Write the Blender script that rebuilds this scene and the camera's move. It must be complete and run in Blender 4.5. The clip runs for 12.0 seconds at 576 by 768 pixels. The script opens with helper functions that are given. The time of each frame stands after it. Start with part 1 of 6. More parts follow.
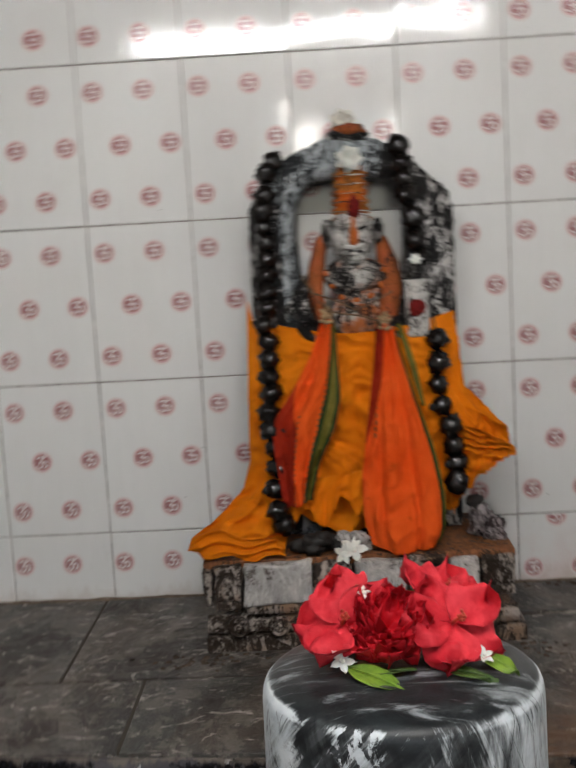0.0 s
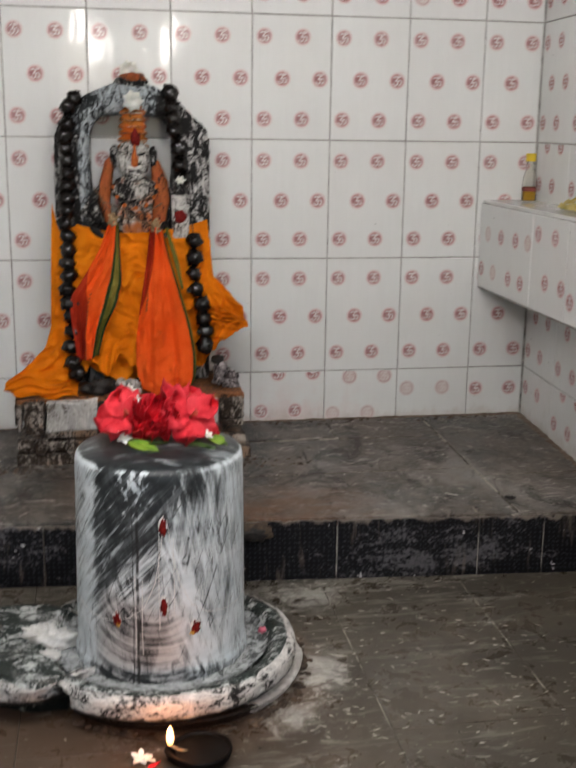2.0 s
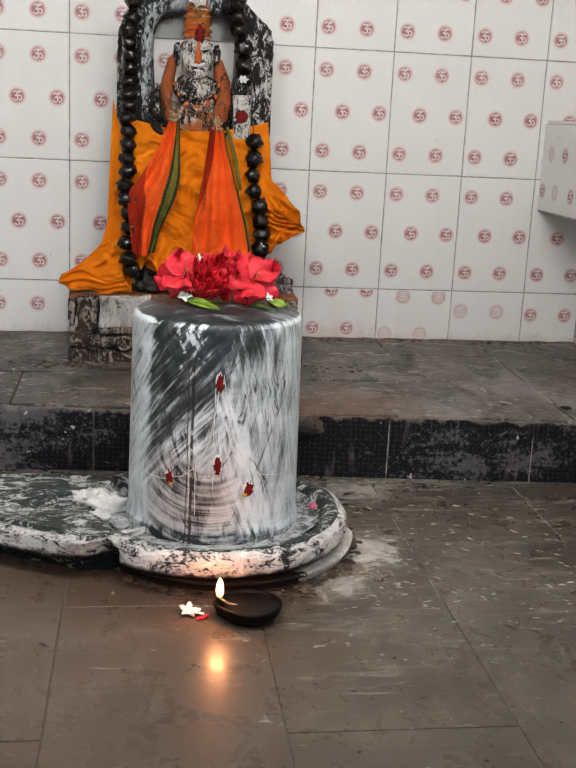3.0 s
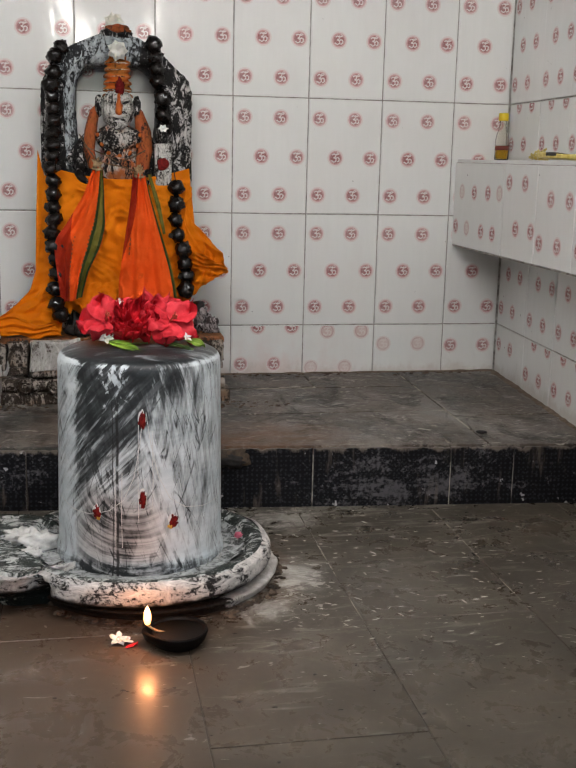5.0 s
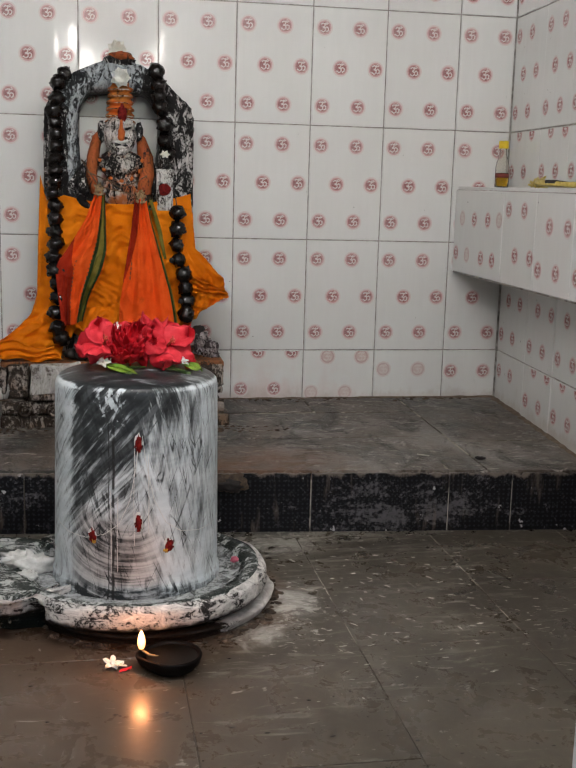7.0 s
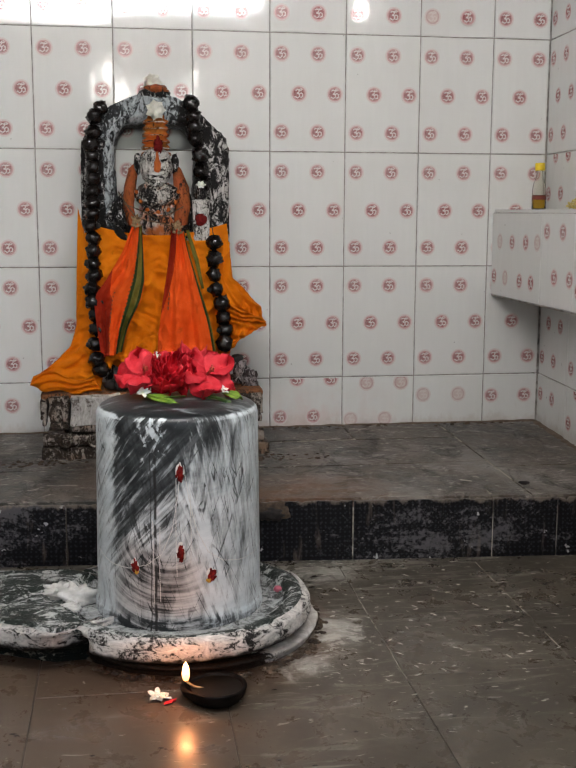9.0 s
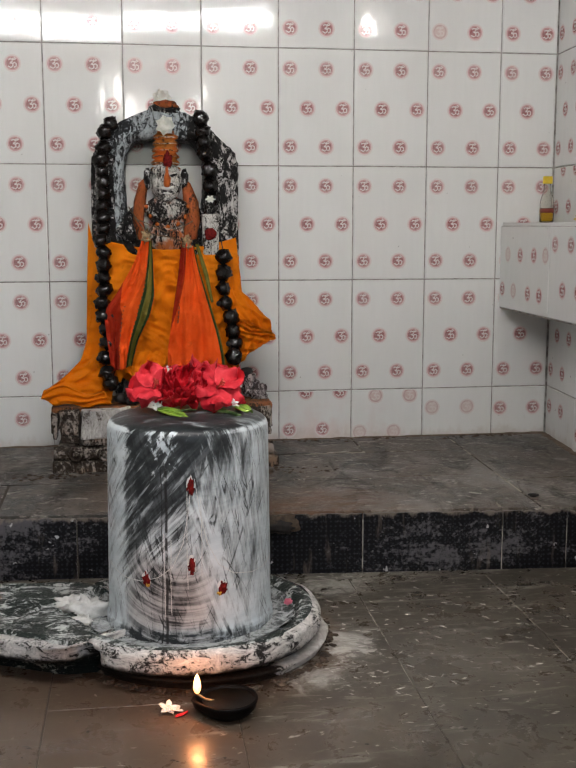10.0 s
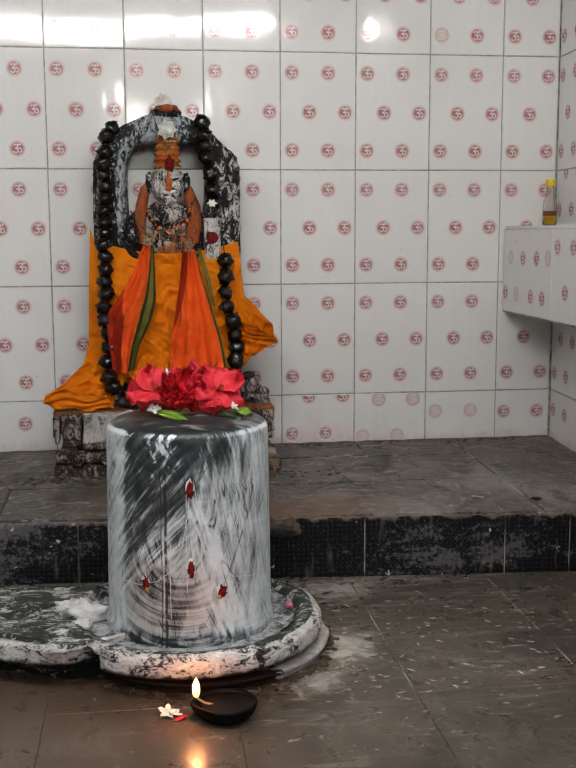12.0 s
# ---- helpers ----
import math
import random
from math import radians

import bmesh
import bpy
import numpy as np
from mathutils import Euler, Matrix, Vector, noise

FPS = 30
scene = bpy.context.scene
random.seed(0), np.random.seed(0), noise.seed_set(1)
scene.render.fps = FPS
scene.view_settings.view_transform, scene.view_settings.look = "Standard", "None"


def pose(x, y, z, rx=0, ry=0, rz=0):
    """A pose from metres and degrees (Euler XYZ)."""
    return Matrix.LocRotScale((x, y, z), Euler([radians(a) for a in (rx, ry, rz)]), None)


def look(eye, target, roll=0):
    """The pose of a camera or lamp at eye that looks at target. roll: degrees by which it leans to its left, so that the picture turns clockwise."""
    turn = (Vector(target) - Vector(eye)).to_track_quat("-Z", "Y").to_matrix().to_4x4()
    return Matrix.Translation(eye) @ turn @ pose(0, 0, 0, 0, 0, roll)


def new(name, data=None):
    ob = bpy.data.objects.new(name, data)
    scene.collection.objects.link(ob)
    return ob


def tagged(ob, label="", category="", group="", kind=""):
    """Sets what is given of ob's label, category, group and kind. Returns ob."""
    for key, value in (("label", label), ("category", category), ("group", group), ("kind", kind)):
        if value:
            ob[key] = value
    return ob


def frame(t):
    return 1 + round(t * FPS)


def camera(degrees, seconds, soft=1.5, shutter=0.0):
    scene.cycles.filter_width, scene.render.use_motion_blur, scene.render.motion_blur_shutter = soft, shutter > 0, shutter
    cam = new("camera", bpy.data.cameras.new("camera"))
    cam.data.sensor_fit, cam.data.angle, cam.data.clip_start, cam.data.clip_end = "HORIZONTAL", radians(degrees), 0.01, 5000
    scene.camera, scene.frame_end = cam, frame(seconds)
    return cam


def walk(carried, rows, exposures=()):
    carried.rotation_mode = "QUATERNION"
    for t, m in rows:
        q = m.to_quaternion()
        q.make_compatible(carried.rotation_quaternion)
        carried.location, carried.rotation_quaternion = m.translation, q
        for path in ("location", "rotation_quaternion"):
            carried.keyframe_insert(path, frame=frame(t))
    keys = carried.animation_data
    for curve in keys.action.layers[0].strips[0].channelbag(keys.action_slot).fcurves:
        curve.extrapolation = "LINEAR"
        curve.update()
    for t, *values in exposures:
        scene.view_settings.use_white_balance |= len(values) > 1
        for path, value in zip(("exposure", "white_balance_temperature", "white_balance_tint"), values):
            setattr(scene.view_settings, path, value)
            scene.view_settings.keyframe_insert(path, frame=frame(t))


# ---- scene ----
cam = camera(30.0, 12.0, soft=1.8, shutter=0.5)
PATH = [
    (0, (-0.352, -2.058, 0.838), (-0.43, -0.076, 0.588), -3.2),
    (0.2, (-0.357, -2.048, 0.851), (-0.331, -0.066, 0.583), -8.9),
    (0.5, (-0.362, -2.21, 0.935), (-0.241, -0.243, 0.594), -9.4),
    (0.7, (-0.375, -2.353, 0.98), (-0.199, -0.389, 0.644), -8.2),
    (1, (-0.409, -2.487, 1.016), (-0.156, -0.527, 0.705), -6.8),
    (1.2, (-0.415, -2.567, 1.027), (-0.103, -0.616, 0.715), -6.5),
    (1.5, (-0.454, -2.636, 1.031), (-0.069, -0.707, 0.672), -5.2),
    (1.7, (-0.438, -2.659, 0.986), (-0.057, -0.743, 0.556), -2.7),
    (2, (-0.384, -2.739, 0.934), (-0.045, -0.824, 0.467), 0.8),
    (2.5, (-0.401, -2.728, 0.786), (-0.103, -0.813, 0.293), 1.6),
    (3, (-0.42, -2.756, 0.731), (-0.147, -0.835, 0.248), 2.8),
    (3.2, (-0.404, -2.781, 0.741), (-0.114, -0.858, 0.273), 2.5),
    (5, (-0.387, -2.849, 0.749), (-0.017, -0.927, 0.335), 1.3),
    (5.5, (-0.38, -2.847, 0.746), (-0.014, -0.923, 0.342), 1.6),
    (6, (-0.373, -2.848, 0.744), (-0.013, -0.921, 0.35), 1.6),
    (6.5, (-0.368, -2.85, 0.742), (-0.007, -0.921, 0.359), 1.7),
    (7, (-0.374, -2.856, 0.749), (-0.013, -0.923, 0.381), 1.6),
    (9, (-0.377, -2.846, 0.745), (-0.084, -0.893, 0.428), 0.2),
    (9.5, (-0.381, -2.849, 0.745), (-0.094, -0.893, 0.443), 0.1),
    (10, (-0.382, -2.855, 0.748), (-0.103, -0.897, 0.454), 0.0),
    (10.5, (-0.378, -2.859, 0.749), (-0.106, -0.899, 0.461), 0.0),
    (11, (-0.378, -2.857, 0.748), (-0.11, -0.895, 0.464), -0.0),
    (11.5, (-0.37, -2.855, 0.746), (-0.107, -0.893, 0.462), -0.2),
    (12, (-0.368, -2.853, 0.742), (-0.103, -0.891, 0.459), -0.2),
]
walk(cam, [(t, look(eye, target, roll)) for t, eye, target, roll in PATH],
     [(0, 0.38), (0.5, 0.54), (1.0, 0.36), (1.5, 0.40), (2.0, 0.62), (2.5, 0.86), (3.2, 0.94), (4.8, 0.62), (5.5, 0.53), (7.2, 0.45), (9.0, 0.49), (12.0, 0.49)])

# ---- world and light ----
world = bpy.data.worlds.new("world")
scene.world = world
world.use_nodes = True
wn = world.node_tree
sky = wn.nodes.new("ShaderNodeTexSky")
sky.sky_type = "NISHITA"
sky.sun_disc = False
sky.sun_elevation = radians(50)
sky.sun_rotation = radians(200)
wn.nodes["Background"].inputs["Strength"].default_value = 0.15
wn.links.new(sky.outputs["Color"], wn.nodes["Background"].inputs["Color"])
sun = new("sun", bpy.data.lights.new("sun", "SUN"))
sun.data.energy, sun.data.angle, sun.data.color = 1.0, radians(12), (1.0, 0.96, 0.9)
sun.matrix_world = pose(0, -6, 6, 35, 0, 160)
# sky light through the doorway, in two strips, behind the whole walk
for door_x in (-0.43, 0.045):
    door_sky = new("doorway_skylight", bpy.data.lights.new("doorway_skylight", "AREA"))
    door_sky.data.shape, door_sky.data.size, door_sky.data.size_y = "RECTANGLE", 0.09, 0.19
    door_sky.data.energy, door_sky.data.color = 1.5, (1.0, 0.93, 0.86)
    door_sky.matrix_world = look((door_x, -3.4, 1.365), (door_x, 0.0, 0.75))

TUBE_POWER = 99.0
BULB_POWER = 120.0

FLOOR = 0.02


# ---- materials ----
class Nodes:
    """Short hand for one node material."""

    def __init__(self, name):
        self.m = bpy.data.materials.new(name)
        self.m.use_nodes = True
        self.t = self.m.node_tree
        self.b = self.t.nodes["Principled BSDF"]

    def add(self, kind, **inputs):
        n = self.t.nodes.new(kind)
        for key, v in inputs.items():
            self.put(n, key.replace("_", " "), v)
        return n

    def put(self, n, key, v):
        s = n.inputs[int(key)] if key.isdigit() else n.inputs[key]
        if hasattr(v, "is_output"):
            self.t.links.new(v, s)
        else:
            s.default_value = v

    def coords(self, which="Object", scale=(1, 1, 1), turn=(0, 0, 0)):
        c = self.t.nodes.new("ShaderNodeTexCoord")
        m = self.t.nodes.new("ShaderNodeMapping")
        m.inputs["Scale"].default_value = scale
        m.inputs["Rotation"].default_value = [radians(a) for a in turn]
        self.t.links.new(c.outputs[which], m.inputs["Vector"])
        return m.outputs[0]

    def world(self, scale=(1, 1, 1), turn=(0, 0, 0)):
        g = self.t.nodes.new("ShaderNodeNewGeometry")
        m = self.t.nodes.new("ShaderNodeMapping")
        m.inputs["Scale"].default_value = scale
        m.inputs["Rotation"].default_value = [radians(a) for a in turn]
        self.t.links.new(g.outputs["Position"], m.inputs["Vector"])
        return m.outputs[0]

    def noise(self, vec, scale, detail=5.0, rough=0.6, warp=0.0):
        n = self.add("ShaderNodeTexNoise", Vector=vec, Scale=scale, Detail=detail, Roughness=rough, Distortion=warp)
        return n.outputs["Fac"]

    def ramp(self, fac, lo, hi, a=0.0, b=1.0):
        n = self.t.nodes.new("ShaderNodeMapRange")
        n.interpolation_type = "SMOOTHSTEP"
        for key, v in (("Value", fac), ("From Min", lo), ("From Max", hi), ("To Min", a), ("To Max", b)):
            self.put(n, key, v)
        return n.outputs[0]

    def math(self, op, a, b=0.0, c=0.0):
        n = self.t.nodes.new("ShaderNodeMath")
        n.operation = op
        for i, v in enumerate((a, b, c)):
            self.put(n, str(i), v)
        return n.outputs[0]

    def mix(self, fac, a, b):
        n = self.t.nodes.new("ShaderNodeMix")
        n.data_type = "RGBA"
        self.put(n, "0", fac)
        for i, v in ((6, a), (7, b)):
            self.put(n, str(i), v if hasattr(v, "is_output") else (*v, 1.0))
        return n.outputs[2]

    def axes(self, vec):
        n = self.t.nodes.new("ShaderNodeSeparateXYZ")
        self.put(n, "0", vec)
        return n.outputs

    def random(self):
        return self.t.nodes.new("ShaderNodeObjectInfo").outputs["Random"]

    def island(self):
        return self.t.nodes.new("ShaderNodeNewGeometry").outputs["Random Per Island"]

    def done(self, colour, rough=0.5, bump=None, strength=0.3, depth=0.002, **more):
        self.put(self.b, "Base Color", colour if hasattr(colour, "is_output") else (*colour, 1.0))
        self.put(self.b, "Roughness", rough)
        if bump is not None:
            n = self.add("ShaderNodeBump", Strength=strength, Distance=depth, Height=bump)
            self.put(self.b, "Normal", n.outputs[0])
        for key, v in more.items():
            self.put(self.b, key.replace("_", " "), v)
        return self.m


def glazed_tile():
    n = Nodes("glazed_tile")
    streak = n.noise(n.world((1, 1, 0.12)), 60, 3, 0.6)
    broad = n.noise(n.world(), 3.0, 4)
    grime = n.ramp(n.noise(n.world((1, 1, 0.5)), 9, 8, 0.7), 0.58, 0.78)
    low = n.ramp(n.axes(n.world())[2], 0.16, 0.34, 0.5, 0.06)
    c = n.mix(n.ramp(streak, 0.3, 0.7), (0.765, 0.772, 0.757), (0.785, 0.792, 0.777))
    c = n.mix(n.math("MULTIPLY", n.ramp(broad, 0.35, 0.7), 0.35), c, (0.71, 0.695, 0.67))
    c = n.mix(n.math("MULTIPLY", n.random(), 0.12), c, (0.66, 0.65, 0.64))
    c = n.mix(n.math("MULTIPLY", grime, low), c, (0.36, 0.3, 0.24))
    x, _, z = n.axes(n.world())
    # pinker tint low on the wall, between these two x limits
    pink_low = n.math("MULTIPLY", n.ramp(z, 0.30, 0.20), n.math("MULTIPLY", n.ramp(x, -0.2, -0.05), n.ramp(x, 0.40, 0.22)))
    c = n.mix(n.math("MULTIPLY", n.math("MULTIPLY", pink_low, n.ramp(n.noise(n.world(), 7, 6, 0.65), 0.35, 0.6)), 0.55), c, (0.70, 0.55, 0.52))
    c = n.mix(n.math("MULTIPLY", n.ramp(n.noise(n.world(), 75, 2, 0.4), 0.775, 0.80), 0.75), c, (0.10, 0.085, 0.07))
    splashed = n.ramp(n.math("MULTIPLY_ADD", n.noise(n.world((1, 1, 0.6)), 22, 7, 0.7), -0.11, n.math("ADD", z, 0.050)), 0.190, 0.160)
    c = n.mix(n.math("MULTIPLY", splashed, 0.30), c, (0.40, 0.31, 0.24))
    wave = n.noise(n.world((1, 1, 0.35)), 16, 2, 0.5)
    return n.done(c, n.ramp(broad, 0.2, 0.8, 0.05, 0.11), wave, 0.30, 0.0035, Specular_IOR_Level=0.5)


def printed(name, colour, fade):
    n = Nodes(name)
    f = n.noise(n.world(), 420, 2)
    c = n.mix(n.math("MULTIPLY", n.ramp(f, 0.3, 0.75), 0.35), colour, (0.72, 0.68, 0.66))
    c = n.mix(n.math("MULTIPLY_ADD", n.island(), 0.18, fade), c, (0.73, 0.71, 0.69))
    return n.done(c, 0.14)


def mortar():
    n = Nodes("mortar")
    f = n.noise(n.world(), 40, 6, 0.7)
    c = n.mix(n.ramp(f, 0.3, 0.7), (0.15, 0.138, 0.125), (0.52, 0.495, 0.46))
    return n.done(c, 0.9, f, 0.6, 0.003)


def dusty_slate(name, dark, light, dust, gloss, rust=None):
    n = Nodes(name)
    big = n.noise(n.world((1, 0.6, 1)), 5.5, 8, 0.66, 0.9)
    grain = n.noise(n.world((1.0, 0.75, 1), (0, 0, 14)), 24, 10, 0.78, 0.15)
    cloud = n.ramp(n.noise(n.world((1, 0.6, 1), (0, 0, 40)), 3.6, 9, 0.68, 0.3), 0.53, 0.66)
    fine = n.noise(n.world(), 190, 4)
    flecks = n.ramp(n.noise(n.world((0.45, 0.9, 1), (0, 0, 8)), 44, 10, 0.80, 1.2), 0.55, 0.61)
    stain = n.ramp(n.noise(n.world((1, 0.7, 1)), 4.0, 7, 0.66, 1.2), 0.47, 0.58)
    wet = n.ramp(n.noise(n.world((1, 0.5, 1), (0, 0, -10)), 8, 8, 0.72, 1.0), 0.52, 0.60)
    c = n.mix(n.math("MULTIPLY", n.random(), 0.4), dark, (0.075, 0.080, 0.072))
    c = n.mix(n.ramp(big, 0.45, 0.55), c, light)
    c = n.mix(n.math("MULTIPLY", stain, 0.45), c, (0.100, 0.066, 0.044))
    c = n.mix(n.math("MULTIPLY", n.ramp(grain, 0.50, 0.58), 0.45), c, dust)
    c = n.mix(n.math("MULTIPLY", cloud, 0.4), c, (0.38, 0.355, 0.325))
    c = n.mix(n.math("MULTIPLY", wet, 0.85), c, (0.026, 0.019, 0.015))
    c = n.mix(n.math("MULTIPLY", flecks, 0.75), c, (0.50, 0.46, 0.41))
    c = n.mix(n.math("MULTIPLY", n.ramp(fine, 0.4, 0.7), 0.15), c, dark)
    if rust:
        x, y, _ = n.axes(n.world())
        dx, dy = n.math("MULTIPLY", n.math("SUBTRACT", x, -0.04), 0.72), n.math("SUBTRACT", y, -0.66)
        far = n.math("SQRT", n.math("MULTIPLY_ADD", dx, dx, n.math("MULTIPLY", dy, dy)))
        far = n.math("ADD", far, n.math("MULTIPLY_ADD", n.noise(n.world((0.5, 1, 1)), 12, 7, 0.7), 0.22, -0.11))
        streak = n.ramp(n.noise(n.world((0.35, 1, 1)), 30, 8, 0.74, 0.6), 0.42, 0.60)
        c = n.mix(n.math("MULTIPLY", n.ramp(far, 0.06, 0.22, 0.85, 0.0), n.math("MULTIPLY_ADD", streak, 0.7, 0.3)), c, rust)
    h = n.math("MULTIPLY_ADD", grain, 2.0, fine)
    return n.done(c, n.ramp(grain, 0.4, 0.62, gloss, gloss + 0.25), h, 0.6, 0.003, Specular_IOR_Level=0.3)


def wet_floor():
    """Dark oiled stone with pale dried-milk splashes and a ring of dirt round the plinth."""
    n = Nodes("oiled_stone_floor")
    p = n.axes(n.world())

    def away(x, y, sx=1.0):
        dx, dy = n.math("MULTIPLY", n.math("SUBTRACT", p[0], x), sx), n.math("SUBTRACT", p[1], y)
        return n.math("SQRT", n.math("MULTIPLY_ADD", dx, dx, n.math("MULTIPLY", dy, dy)))

    patch = n.ramp(away(-0.022, -1.10, 1.6), 0.03, 0.13, 0.15, 0.0)
    patch = n.math("MAXIMUM", patch, n.ramp(away(-0.075, -1.215, 1.2), 0.01, 0.13, 0.10, 0.0))
    patch = n.math("MAXIMUM", patch, n.ramp(away(0.0, -0.795, 0.6), 0.02, 0.09, 0.11, 0.0))
    foot = n.math("ADD", n.ramp(p[1], -1.02, -0.74, 0.0, 0.035), n.ramp(p[1], -0.80, -0.72, 0.0, 0.07))
    wide = n.math("ADD", foot, n.ramp(away(0.05, -1.1), 0.15, 0.8, 0.045, -0.03))
    near = n.math("ADD", patch, wide)
    big = n.noise(n.world(), 2.6, 5, 0.6, 0.8)
    grain = n.noise(n.world((0.9, 0.8, 1)), 20, 9, 0.74, 0.4)
    c = n.mix(n.ramp(big, 0.40, 0.60), (0.042, 0.0335, 0.024), (0.080, 0.065, 0.047))
    c = n.mix(n.math("MULTIPLY", n.ramp(grain, 0.47, 0.62), 0.5), c, (0.044, 0.037, 0.028))
    brown = n.math("ADD", away(-0.297, -1.055), n.math("MULTIPLY_ADD", grain, 0.07, -0.035))
    c = n.mix(n.ramp(brown, 0.262, 0.300, 0.9, 0.0), c, (0.105, 0.070, 0.046))
    # black oil soaked in round the front of the plinth
    oil = n.math("ADD", away(-0.33, -1.16, 0.72), n.math("MULTIPLY_ADD", n.noise(n.world(), 26, 7, 0.7), 0.12, -0.06))
    c = n.mix(n.ramp(oil, 0.135, 0.205, 0.85, 0.0), c, (0.020, 0.013, 0.009))
    # mud at the front left, the flame's warm glow painted into its brown
    mud = n.math("ADD", away(-0.58, -1.42, 0.9), n.math("MULTIPLY_ADD", grain, 0.3, -0.15))
    c = n.mix(n.ramp(mud, 0.12, 0.62, 0.75, 0.0), c, (0.092, 0.060, 0.040))
    # milk dried to a thin skin, streaks dragged through it, and short wisps further out
    skin = n.ramp(n.math("ADD", n.noise(n.world((1.0, 0.62, 1), (0, 0, -14)), 11, 9, 0.70, 0.7), n.math("MULTIPLY", patch, 2.0)), 0.63, 0.82)
    splash = n.ramp(n.math("ADD", n.noise(n.world((0.75, 1.0, 1), (0, 0, -30)), 42, 8, 0.72, 1.3), n.math("MULTIPLY", near, 0.8)), 0.66, 0.73)
    smear = n.ramp(n.math("ADD", n.noise(n.world((0.24, 1.3, 1), (0, 0, -12)), 34, 7, 0.68, 0.8), wide), 0.575, 0.70)
    speck = n.ramp(n.math("ADD", n.noise(n.world((0.42, 1.0, 1), (0, 0, -18)), 58, 4, 0.6, 1.6), n.math("MULTIPLY", near, 0.5)), 0.655, 0.71)
    c = n.mix(n.math("MULTIPLY", skin, 0.72), c, (0.46, 0.44, 0.40))
    c = n.mix(n.math("MULTIPLY", splash, 0.62), c, (0.50, 0.475, 0.43))
    c = n.mix(n.math("MULTIPLY", smear, 0.36), c, (0.36, 0.34, 0.29))
    c = n.mix(n.math("MULTIPLY", speck, 0.62), c, (0.50, 0.47, 0.42))
    c = n.mix(n.math("MULTIPLY", n.random(), 0.2), c, (0.11, 0.096, 0.076))
    r = n.math("MULTIPLY_ADD", n.math("MAXIMUM", splash, skin), 0.3, n.ramp(grain, 0.4, 0.6, 0.25, 0.40))
    return n.done(c, r, grain, 0.16, 0.0016, Specular_IOR_Level=0.36)


def grimy_joint():
    n = Nodes("grimy_joint")
    f = n.math("MULTIPLY", n.ramp(n.noise(n.world(), 14, 4, 0.6), 0.45, 0.58), n.math("MULTIPLY", n.ramp(n.axes(n.world())[1], -1.32, -1.2), n.ramp(n.axes(n.world())[0], -0.2, -0.05)))
    return n.done(n.mix(f, (0.056, 0.046, 0.035), (0.40, 0.37, 0.31)), 0.9)


def riser_granite():
    n = Nodes("black_granite")
    spot = n.noise(n.world(), 120, 2)
    scuff = n.noise(n.world((0.42, 1, 1.1)), 8, 9, 0.74, 0.4)
    drip = n.noise(n.world((1, 1, 0.16)), 38, 4, 0.6)
    x, y, z = n.axes(n.world())
    lattice = n.math("MULTIPLY", n.math("SINE", n.math("MULTIPLY", n.math("ADD", x, z), 310.0)), n.math("SINE", n.math("MULTIPLY", n.math("SUBTRACT", x, z), 310.0)))
    c = n.mix(n.ramp(spot, 0.55, 0.72), (0.005, 0.005, 0.006), (0.03, 0.03, 0.033))
    c = n.mix(n.ramp(lattice, 0.2, 0.9, 0, 0.45), c, (0.036, 0.036, 0.044))
    worn = n.ramp(n.math("ABSOLUTE", n.math("SUBTRACT", x, 0.2)), 0.18, 0.30, 0.035, -0.03)
    worn = n.math("ADD", worn, n.ramp(x, -0.42, -0.60, 0.0, 0.12))
    c = n.mix(n.math("MULTIPLY", n.ramp(n.math("ADD", worn, n.math("MULTIPLY_ADD", lattice, -0.02, n.math("MULTIPLY_ADD", spot, 0.3, scuff))), 0.70, 0.80), 0.40), c, (0.21, 0.20, 0.21))
    c = n.mix(n.math("MULTIPLY", n.ramp(n.noise(n.world(), 34, 3), 0.68, 0.71), 0.9), c, (0.46, 0.45, 0.45))
    c = n.mix(n.math("MULTIPLY", n.ramp(drip, 0.58, 0.72), 0.45), c, (0.16, 0.13, 0.105))
    crust = n.ramp(n.math("MULTIPLY_ADD", n.noise(n.world((1, 1, 0.5)), 30, 5, 0.65), 0.055, z), 0.168, 0.178)
    c = n.mix(n.math("MULTIPLY", crust, 0.7), c, (0.22, 0.185, 0.155))
    return n.done(c, n.ramp(scuff, 0.4, 0.7, 0.35, 0.7), scuff, 0.25, 0.002, Specular_IOR_Level=0.16)


